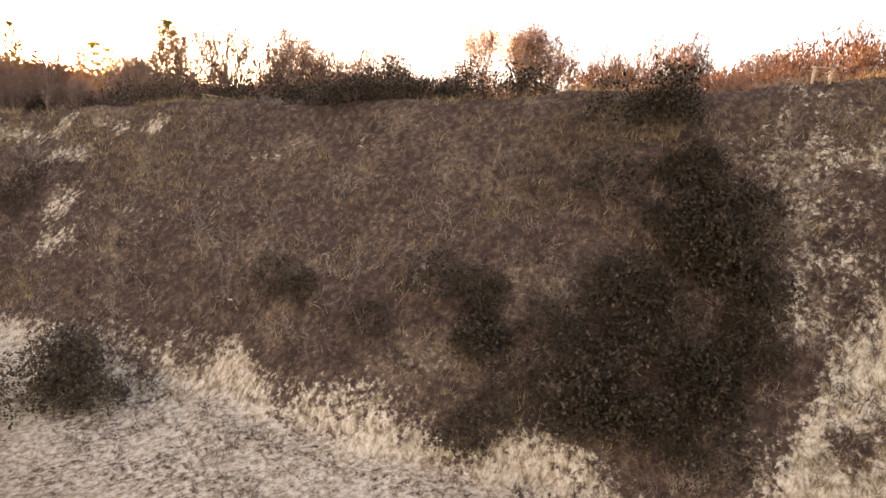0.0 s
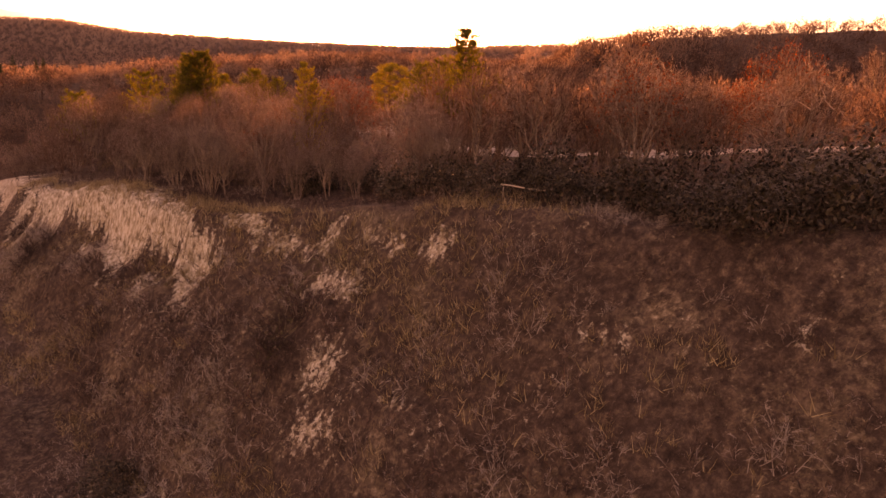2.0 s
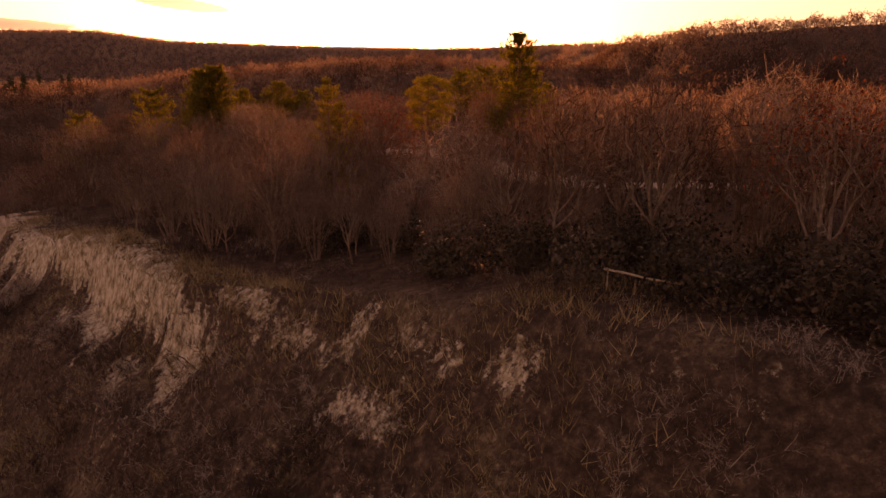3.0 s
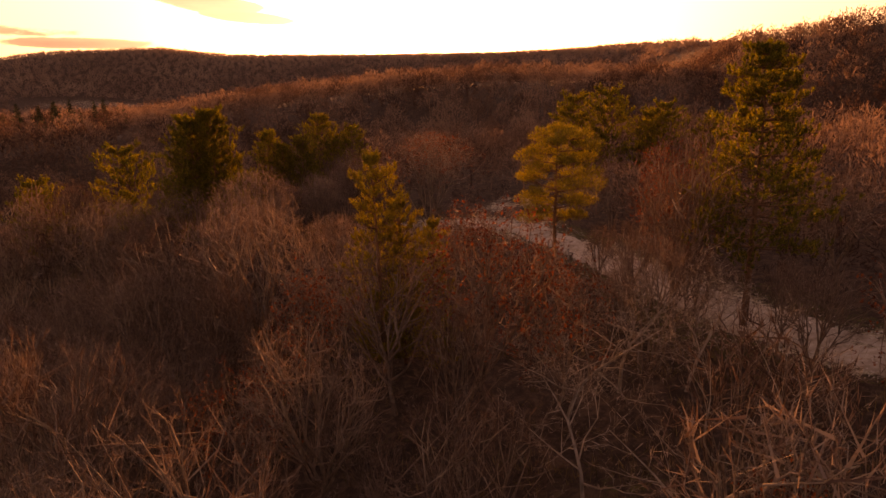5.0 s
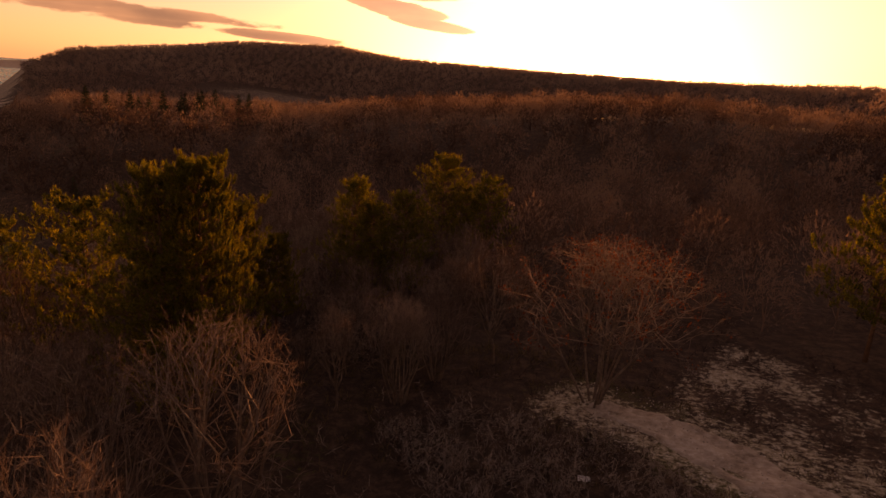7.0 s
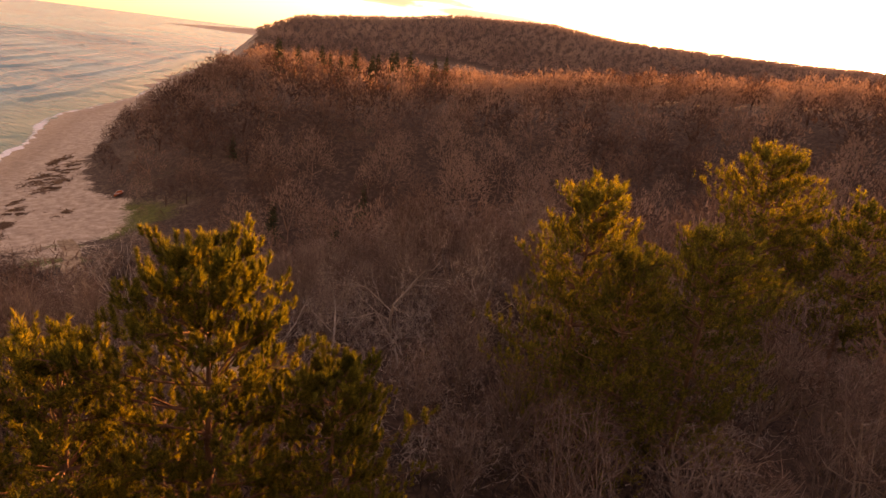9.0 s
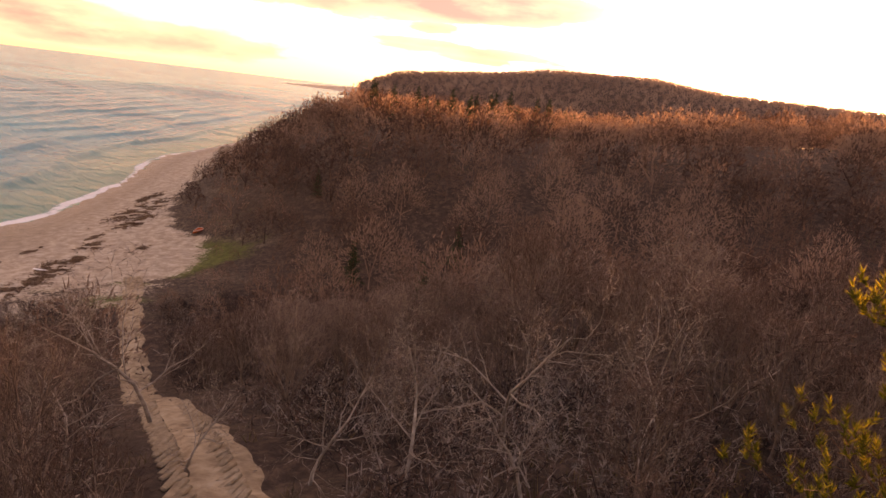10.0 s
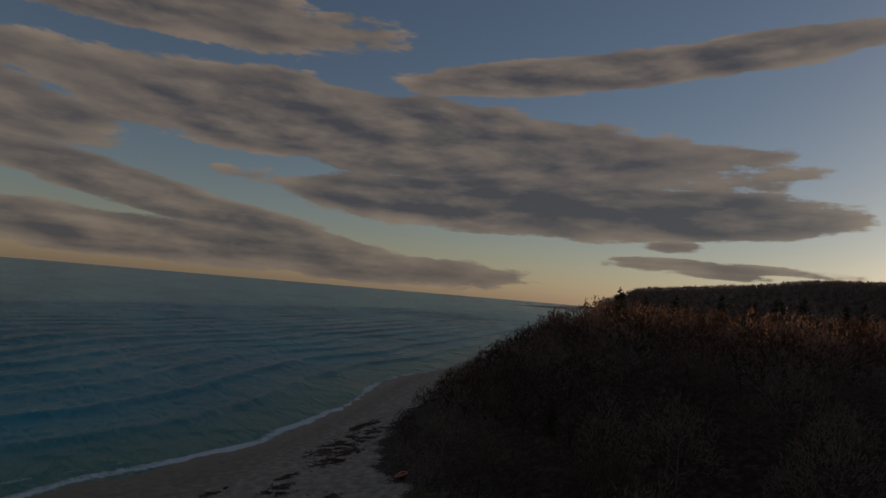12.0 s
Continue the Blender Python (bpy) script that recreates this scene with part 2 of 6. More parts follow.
def tri_mesh(name, verts, tris, mat, smooth=True, **attributes):
    """A mesh of triangles from arrays; attributes are floats per vertex."""
    verts, tris = np.asarray(verts, np.float32), np.asarray(tris, np.int32)
    me = bpy.data.meshes.new(name)
    me.vertices.add(len(verts))
    me.vertices.foreach_set("co", verts.ravel())
    me.loops.add(tris.size)
    me.loops.foreach_set("vertex_index", tris.ravel())
    me.polygons.add(len(tris))
    me.polygons.foreach_set("loop_start", np.arange(0, tris.size, 3, dtype=np.int32))
    me.polygons.foreach_set("loop_total", np.full(len(tris), 3, np.int32))
    me.polygons.foreach_set("use_smooth", np.full(len(tris), smooth))
    me.update()
    me.validate()
    me.materials.append(mat)
    for key, values in attributes.items():
        at = me.attributes.new(key, "FLOAT", "POINT")
        at.data.foreach_set("value", np.asarray(values, np.float32))
    return me


def part(name, mesh, parent, label=""):
    ob = new(name, mesh)
    ob.parent = parent
    return tagged(ob, label) if label else ob


def perp(d):
    """Two unit vectors across each row of d."""
    ref = np.where(np.abs(d[:, 2:3]) > 0.9, np.array([[1.0, 0, 0]]), np.array([[0, 0, 1.0]]))
    a = np.cross(d, ref)
    a /= np.linalg.norm(a, axis=1, keepdims=True) + 1e-9
    return a, np.cross(d, a)


def tubes(a, b, ra, rb, sides):
    """Open tapering tubes from a to b; rb of 0 gives a point."""
    a, b, ra, rb = (np.asarray(v, float) for v in (a, b, ra, rb))
    n = len(a)
    if n == 0:
        return np.zeros((0, 3)), np.zeros((0, 3), int)
    d = b - a
    d /= np.linalg.norm(d, axis=1, keepdims=True) + 1e-9
    e, f = perp(d)
    ang = np.arange(sides) * 2 * math.pi / sides
    ring = e[:, None] * np.cos(ang)[None, :, None] + f[:, None] * np.sin(ang)[None, :, None]
    v = np.concatenate([a[:, None] + ring * ra[:, None, None], b[:, None] + ring * rb[:, None, None]], 1).reshape(-1, 3)
    k = np.arange(sides)
    k2 = (k + 1) % sides
    quad = np.concatenate([np.stack([k, k2, k2 + sides], 1), np.stack([k, k2 + sides, k + sides], 1)])
    t = (np.arange(n)[:, None, None] * 2 * sides + quad[None]).reshape(-1, 3)
    return v, t


def spikes(a, b, ra, rng):
    """One thin pointed blade from each a to b."""
    a, b = np.asarray(a, float), np.asarray(b, float)
    n = len(a)
    d = b - a
    d /= np.linalg.norm(d, axis=1, keepdims=True) + 1e-9
    e, f = perp(d)
    th = rng.random(n) * math.pi
    w = (e * np.cos(th)[:, None] + f * np.sin(th)[:, None]) * np.asarray(ra, float).reshape(-1, 1)
    v = np.stack([a - w, a + w, b], 1).reshape(-1, 3)
    return v, np.arange(n * 3).reshape(-1, 3)


def joined(pieces):
    vs, ts, at = [], [], 0
    for v, t in pieces:
        vs.append(v)
        ts.append(t + at)
        at += len(v)
    return np.concatenate(vs), np.concatenate(ts)


# ---- the lie of the land ----
def along(x, y):
    """Metres along the coast and inland from the top of the bluff."""
    return -0.61 * x + 0.79 * y, 0.79 * x + 0.61 * y


def from_along(u, v):
    return (0.79 * v - 0.61 * u) / 0.9962, (0.79 * u + 0.61 * v) / 0.9962


SHORE_U, SHORE_V = (-400, 80, 107, 131, 159, 197, 243, 400, 556, 575, 600, 640), (-33, -33, -33.5, -31.5, -34.6, -42.5, -44, -57, -70, -60, -20, 120)
TOE_U, TOE_V = (-400, -32, -20, 30, 70, 90, 98, 106, 116, 122, 129, 144, 181, 243, 400, 540, 556, 575, 600, 640), (-14.0, -14.0, -12.3, -12.0, -13, -12, -6, -3, -4, -9, -13.5, -18.7, -27.6, -34, -46, -61, -64, -55, -16, 124)
RING_AZ = (-180, -90, -60, -45, -33, -21, -10, 4.5, 15.5, 21.5, 30, 34, 42, 45, 47, 60, 180)
RING_R = (120, 120, 120, 130, 170, 350, 500, 600, 600, 590, 585, 580, 560, 545, 535, 530, 530)
RING_H = (36, 36, 36.5, 36, 34.2, 39.5, 42, 46, 48, 54.5, 51.5, 45, 36, 24, 16, 12, 12)
CANOPY = 3.0


def shore_v(u):
    return np.interp(u, SHORE_U, SHORE_V) + 1.5 * np.sin(u / 17.0) * step(60, 130, u)


def ground_z(x, y):
    x, y = np.asarray(x, float), np.asarray(y, float)
    u, v = along(x, y)
    vs, vt = shore_v(u), np.interp(u, TOE_U, TOE_V)
    width = np.interp(u, (-100, 25, 60, 95, 130, 400, 520), (11.5, 11.5, 20, 26, 26, 30, 9))
    beach = np.where(v < vs, (v - vs) * 0.05, np.clip((v - vs) / (vt - vs).clip(2), 0, 1.2) ** np.interp(u, (-10, 60), (2.2, 1.0)) * 2.2)
    beach = np.clip(beach, -3.0, 2.4)
    top = np.interp(u, (-75, -42, -33, -20, -13, -5, 2, 10, 20, 30, 50, 100, 130, 250), (22.5, 20.8, 19.4, 17.6, 17.2, 16.0, 14.6, 13.6, 13.3, 13.3, 14, 14, 14.6, 14.5))
    tilt = np.interp(u, (-60, -30, -13, 0, 10), (0.075, 0.04, 0.01, 0.05, 0.075))
    inland = top + tilt * np.clip(v, 0, 45) * step(60, 10, u)
    # the top of the bluff sinks towards the scarp's far end
    inland = inland - np.interp(u, (20, 26, 30, 38, 50, 60, 70), (0, 0.4, 1.2, 2.8, 3.1, 2.6, 0)) * step(15, 2, v)
    # the valley that runs down to the beach
    dep = np.interp(v, (-15, 8, 30, 60, 120), (12.5, 11.0, 7.0, 4.0, 0.0))
    inland = inland - dep * np.exp(-((u - 90 - 0.25 * np.clip(v, 0, 60)) / 23.0) ** 2)
    # the wooded ridge beyond the valley, that climbs inland
    inland = inland + np.interp(x, (-85, -62, -42, -22, -6, 20, 60, 120), (0, 1.5, 4.0, 6.0, 7.5, 8.5, 8.0, 5.0)) * step(98, 168, y) * step(330, 230, y)
    # far hills
    dx, dy = x + 5, y - 30
    r, az = np.hypot(dx, dy), np.degrees(np.arctan2(-dx, dy))
    rr, hh = np.interp(az, RING_AZ, RING_R), np.interp(az, RING_AZ, RING_H) - CANOPY
    far = step(0.6, 1.0, r / rr) * (1 - 0.25 * step(1.0, 2.5, r / rr))
    dip = 7.0 * step(215, 290, r) * step(-30, 5, az) * step(1.0, 0.7, r / rr)
    inland = inland - dip + (hh - inland + dip) * far
    rough = fbm(x, y, 9, 4, 3)
    near_bluff = step(40, 15, u)
    s = np.clip((v - vt) / width, 0, 1)
    s = s + 0.10 * np.sin(s * math.pi) * fbm(x, y, 5, 3, 5) * near_bluff
    smooth = s * s * (3 - 2 * s)
    prof = s * 0.75 + smooth * 0.25
    # the bluff: an even steep face, and farther on a bare scarp under its crest
    crest = np.interp(u, (-60, -13, -5, 2, 10, 22, 32, 50), (-1.0, -0.4, -0.9, -1.7, -3.2, -3.0, -3.8, -4.6)) + 0.55 * fbm(u, v * 0.3, 3.2, 3, 15) * step(0, 8, u)
    f = np.clip((v - vt) / (crest - vt), 0, 1)
    f = f + 0.05 * np.sin(f * math.pi) * fbm(x, y, 4, 3, 5)
    scarp = np.interp(f, (0, 0.2, 0.47, 0.80, 0.91, 1), (0, 0.12, 0.46, 0.66, 0.97, 1))
    slope = np.interp(f, (0, 0.08, 0.9, 1), (0, 0.10, 0.88, 1))
    bluff = slope + (scarp - slope) * step(1, 8, u)
    prof = prof + (bluff - prof) * step(62, 48, u)
    z = beach + (inland - beach) * prof
    z = z + 0.35 * rough * step(-2, 3, v - vt) + 0.12 * fbm(x, y, 2.2, 3, 9) * step(-3, 0, v - vt) + 0.06 * fbm(x, y, 4, 3, 8)
    # ledges and gullies on the face of the bluff
    face = near_bluff * np.sin(np.clip((v - vt) / width, 0, 1) * math.pi)
    heap = near_bluff * step(-12, -3, v - vt) * step(3, 0, v - vt)
    return z + 0.55 * face * fbm(u, v * 1.5, 3.5, 4, 12) + 0.9 * heap * np.maximum(0, fbm(x, y, 5, 4, 14))


def track_dist(x, y, line):
    """Distance from each point to a polyline."""
    best = np.full(np.shape(x), 1e9)
    for (x0, y0), (x1, y1) in zip(line[:-1], line[1:]):
        ex, ey = x1 - x0, y1 - y0
        t = np.clip(((x - x0) * ex + (y - y0) * ey) / (ex * ex + ey * ey), 0, 1)
        best = np.minimum(best, np.hypot(x - x0 - t * ex, y - y0 - t * ey))
    return best


def smooth_line(points, steps=8):
    pts = [Vector(p) for p in points]
    out = []
    for k in range(len(pts) - 1):
        p0, p1, p2, p3 = pts[max(k - 1, 0)], pts[k], pts[k + 1], pts[min(k + 2, len(pts) - 1)]
        for j in range(steps):
            t = j / steps
            out.append(tuple(0.5 * ((2 * p1) + (p2 - p0) * t + (2 * p0 - 5 * p1 + 4 * p2 - p3) * t * t + (3 * p1 - p0 - 3 * p2 + p3) * t**3)))
    out.append(tuple(pts[-1]))
    return out


ROAD = smooth_line([(62, -14), (44, 0), (31, 9), (22, 16), (16, 22), (12.5, 30), (10.2, 38), (7.5, 44), (3.9, 48.3), (0.5, 50.6)])
PATH_DOWN = smooth_line([(-25.0, 59.2), (-29, 61.2), (-36, 64), (-42, 66.3), (-49, 69.5), (-55, 72), (-60.5, 74.5), (-66, 77.5), (-70.5, 79.5)])


def axis_cells(segments):
    out = [segments[0][0]]
    for a, b, d in segments:
        n = max(1, round((b - a) / d))
        out += list(a + (b - a) * (np.arange(n) + 1) / n)
    return np.array(out)


def build_ground():
    xs = axis_cells([(-4000, -1000, 500), (-1000, -600, 40), (-600, -200, 16), (-200, -110, 4), (-110, -26, 1.6), (-26, 34, 0.55), (34, 70, 1.4), (70, 200, 8), (200, 700, 30), (700, 4000, 500)])
    ys = axis_cells([(-4000, -700, 500), (-700, -150, 40), (-150, -72, 6), (-72, 20, 0.55), (20, 120, 1.2), (120, 200, 4), (200, 640, 14), (640, 1100, 40), (1100, 4000, 500)])
    gx, gy = np.meshgrid(xs, ys)
    gz = ground_z(gx, gy)
    nx, ny = len(xs), len(ys)
    k = (np.arange(ny - 1)[:, None] * nx + np.arange(nx - 1)[None]).ravel()
    tris = np.concatenate([np.stack([k, k + 1, k + nx + 1], 1), np.stack([k, k + nx + 1, k + nx], 1)])
    u, v = along(gx, gy)
    sand, green, wet = sand_mask(gx, gy), green_mask(gx, gy), step(1.2, 0.1, gz)
    # wooded: where the ground takes the floor colour with tree shade painted in
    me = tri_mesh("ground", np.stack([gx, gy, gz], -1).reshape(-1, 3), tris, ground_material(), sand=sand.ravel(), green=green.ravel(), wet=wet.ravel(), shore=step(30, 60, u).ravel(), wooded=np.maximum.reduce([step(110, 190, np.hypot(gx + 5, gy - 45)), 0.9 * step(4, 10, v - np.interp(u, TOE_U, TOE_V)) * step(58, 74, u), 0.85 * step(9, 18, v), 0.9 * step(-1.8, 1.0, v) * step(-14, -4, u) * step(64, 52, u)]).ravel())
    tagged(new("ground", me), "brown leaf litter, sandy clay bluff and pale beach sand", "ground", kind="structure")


def beach_flat(u, v):
    """The open sandy flat where the path comes out on the beach."""
    return step(1.15, 0.85, np.hypot((u - 103) / 11.0, (v + 9.0) / 6.8))


def sand_mask(x, y):
    u, v = along(x, y)
    vt = np.interp(u, TOE_U, TOE_V)
    n, n2 = fbm(u, v * 1.7, 6, 5, 21), fbm(u, v * 1.7, 2.2, 4, 33)
    edge = np.interp(u, (-400, -30, -12, 60, 90, 98, 102, 106, 110), (0.5, 0.5, -6.5, -6.5, -2.0, -8.0, -7.0, -1.2, 0.0))
    beach = step(1.2, -1.2, v - vt - edge + 1.5 * n + 0.8 * n2)
    loess = np.interp(u, (-60, -53, -51, -49, -44, -35, -28, -24, -10, 0), (-7.5, -8.2, -10.5, -12.9, -13.4, -12.3, -12.8, -11.2, -11.7, -12.3))
    low = step(0.9, -0.9, v - loess + 1.1 * n + 1.3 * n2) * step(6, -2, u)
    for u0, v0, ru, rv in ((-33.2, -8.8, 0.9, 0.8), (-28.2, -7.8, 1.5, 0.7), (-9.5, -8.2, 2.6, 1.0), (-13, -6.5, 1.4, 0.6), (-35, -11.2, 2.0, 0.7), (-52.5, -6.4, 3.2, 1.6), (-54.5, -9.5, 3.0, 2.0), (-7.5, -6.2, 1.6, 1.2), (-20, -3.2, 2.0, 0.5), (-7, -1.9, 2.4, 0.6)):
        low = np.maximum(low, step(1.25, 0.55, np.hypot((u - u0) / ru, (v - v0) / rv) + 0.5 * n2) * 0.85)
    crest = step(0.0, 0.4, 0.5 * n + 0.8 * n2 - np.interp(u, (-5, 8), (0.22, 0.42)) * np.abs(v + np.interp(u, (-5, 10), (2.6, 4.1))) + np.interp(u, (-30, -18, -11, 2, 9, 18, 42), (-0.6, -0.5, 0.1, 0.5, 0.85, 1.1, 1.1))) * step(62, 52, u)
    spots = step(0.12, 0.45, n * 0.35 + n2 * 0.85) * step(4, 0, v) * step(30, 10, u) * np.interp(u, (-62, -50, -45, -26, -14), (1.0, 0.8, 0.30, 0.35, 0.6))
    lane = step(3.0, 1.4, track_dist(x, y, ROAD) + 1.1 * n + 0.9 * n2) * 0.56
    glade = step(1.05, 0.7, np.hypot((x - 8.5) / 5.8, (y - 52) / 8.0) + 0.25 * n) * (0.40 + 0.34 * n2)
    field = step(1.05, 0.8, np.hypot((x + 175) / 58, (y - 385) / 22) + 0.1 * n) * 0.8
    cliff = step(440, 500, u) * step(14, 4, v - vt)
    flat = beach_flat(u, v) * (0.42 + 0.5 * n)
    return np.clip(np.maximum.reduce([flat, beach * np.interp(u, (0, 30), (0.6, 0.84)), low * np.clip(0.62 + 0.6 * n2, 0, 1), crest * np.interp(u, (0, 8), (0.56, 0.8)), spots * np.interp(u, (-50, -40, -20), (0.56, 0.44, 0.48)), cliff, glade, lane, field * 0.5]), 0, 1)


def green_mask(x, y):
    n = fbm(x, y, 5, 4, 41)
    a = step(8.5, 4, np.hypot((x + 73.2) / 1.1, (y - 86.0) / 1.1) + 3.0 * n)
    b = step(2.6, 1.2, np.hypot(x + 64.5, y - 74.6) + 1.2 * n) + step(2.2, 1.0, np.hypot(x + 68.8, y - 78.3) + n) + step(3.0, 1.5, np.hypot(x + 73, y - 72.5) + 1.5 * n)
    c = step(4.2, 2.4, track_dist(x, y, ROAD) + 1.4 * n) * 0.45
    slope = step(0.35, 0.8, n) * 0.35
    return np.clip(a + b + c + slope, 0, 1)


def ground_material():
    m = bpy.data.materials.new("ground_earth")
    m.use_nodes = True
    nt = m.node_tree
    N, L = nt.nodes.new, nt.links.new
    p = nt.nodes["Principled BSDF"]
    p.inputs["Specular IOR Level"].default_value = 0.2
    geo = N("ShaderNodeNewGeometry")

    def noise_tex(scale, detail=6.0, rough=0.6):
        n = N("ShaderNodeTexNoise")
        n.inputs["Scale"].default_value, n.inputs["Detail"].default_value, n.inputs["Roughness"].default_value = scale, detail, rough
        L(geo.outputs["Position"], n.inputs["Vector"])
        return n.outputs["Fac"]

    def fluted(scale, detail, rough):
        mp = N("ShaderNodeMapping")
        mp.inputs["Scale"].default_value = (1.0, 1.0, 0.28)
        L(geo.outputs["Position"], mp.inputs[0])
        n = N("ShaderNodeTexNoise")
        n.inputs["Scale"].default_value, n.inputs["Detail"].default_value, n.inputs["Roughness"].default_value = scale, detail, rough
        L(mp.outputs[0], n.inputs["Vector"])
        return n.outputs["Fac"]

    def ramp(fac, stops):
        r = N("ShaderNodeValToRGB")
        L(fac, r.inputs[0])
        while len(r.color_ramp.elements) < len(stops):
            r.color_ramp.elements.new(0.5)
        for e, (pos, c) in zip(r.color_ramp.elements, stops):
            e.position, e.color = pos, (*c, 1)
        return r.outputs[0]

    def mix(f, a, b):
        n = N("ShaderNodeMix")
        n.data_type = "RGBA"
        L(f, n.inputs[0])
        L(a, n.inputs[6])
        L(b, n.inputs[7])
        return n.outputs[2]

    def attr(name):
        n = N("ShaderNodeAttribute")
        n.attribute_name = name
        return n.outputs["Fac"]

    def sharpen(f, lo=0.40, hi=0.60, wob=2.2):
        a = N("ShaderNodeMath")
        a.operation = "MULTIPLY_ADD"
        L(noise_tex(3.1, 10.0, 0.78), a.inputs[0])
        a.inputs[1].default_value = wob
        a.inputs[2].default_value = -wob / 2
        b = N("ShaderNodeMath")
        L(f, b.inputs[0])
        L(a.outputs[0], b.inputs[1])
        r = N("ShaderNodeMapRange")
        L(b.outputs[0], r.inputs[0])
        r.inputs[1].default_value, r.inputs[2].default_value = lo, hi
        return r.outputs[0]

    tan = ramp(noise_tex(3.4, 12.0, 0.75), [(0.35, (0.055, 0.042, 0.03)), (0.5, (0.16, 0.125, 0.085)), (0.66, (0.36, 0.30, 0.215))])
    # leaf litter, with the shade between brush twigs put into its dark stops
    litter = ramp(noise_tex(2.4, 14.0, 0.78), [(0.34, (0.020, 0.014, 0.012)), (0.48, (0.055, 0.038, 0.030)), (0.57, (0.10, 0.072, 0.055)), (0.64, (0.17, 0.128, 0.092)), (0.74, (0.30, 0.25, 0.18))])
    sand = ramp(fluted(3.6, 12.0, 0.72), [(0.34, (0.10, 0.078, 0.055)), (0.45, (0.30, 0.26, 0.185)), (0.55, (0.50, 0.465, 0.37)), (0.70, (0.70, 0.68, 0.59))])
    green = ramp(noise_tex(1.8, 8.0, 0.7), [(0.35, (0.05, 0.055, 0.018)), (0.55, (0.095, 0.11, 0.03)), (0.7, (0.17, 0.15, 0.06))])
    # floor of the wood, its colour darkened to stand for shade under trees
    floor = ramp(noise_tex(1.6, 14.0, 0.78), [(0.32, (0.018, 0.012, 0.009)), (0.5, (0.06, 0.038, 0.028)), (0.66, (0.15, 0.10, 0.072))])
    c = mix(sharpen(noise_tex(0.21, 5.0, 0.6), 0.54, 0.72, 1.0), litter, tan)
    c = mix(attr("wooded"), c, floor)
    c = mix(sharpen(attr("green"), 0.35, 0.75), c, green)
    tan_sand = ramp(noise_tex(1.1, 12.0, 0.7), [(0.3, (0.25, 0.19, 0.14)), (0.5, (0.42, 0.345, 0.265)), (0.68, (0.58, 0.50, 0.40))])
    sand = mix(attr("shore"), sand, tan_sand)
    c = mix(sharpen(attr("sand")), c, sand)
    dark = N("ShaderNodeMix")
    dark.data_type, dark.blend_type = "RGBA", "MULTIPLY"
    L(attr("wet"), dark.inputs[0])
    L(c, dark.inputs[6])
    dark.inputs[7].default_value = (0.5, 0.46, 0.42, 1)
    L(dark.outputs[2], p.inputs["Base Color"])
    rr = N("ShaderNodeMapRange")
    L(attr("wet"), rr.inputs[0])
    rr.inputs[3].default_value, rr.inputs[4].default_value = 0.95, 0.35
    L(rr.outputs[0], p.inputs["Roughness"])
    bu = N("ShaderNodeBump")
    bu.inputs["Strength"].default_value, bu.inputs["Distance"].default_value = 0.65, 0.2
    L(fluted(4.2, 12.0, 0.74), bu.inputs["Height"])
    L(bu.outputs[0], p.inputs["Normal"])
    return m


build_ground()


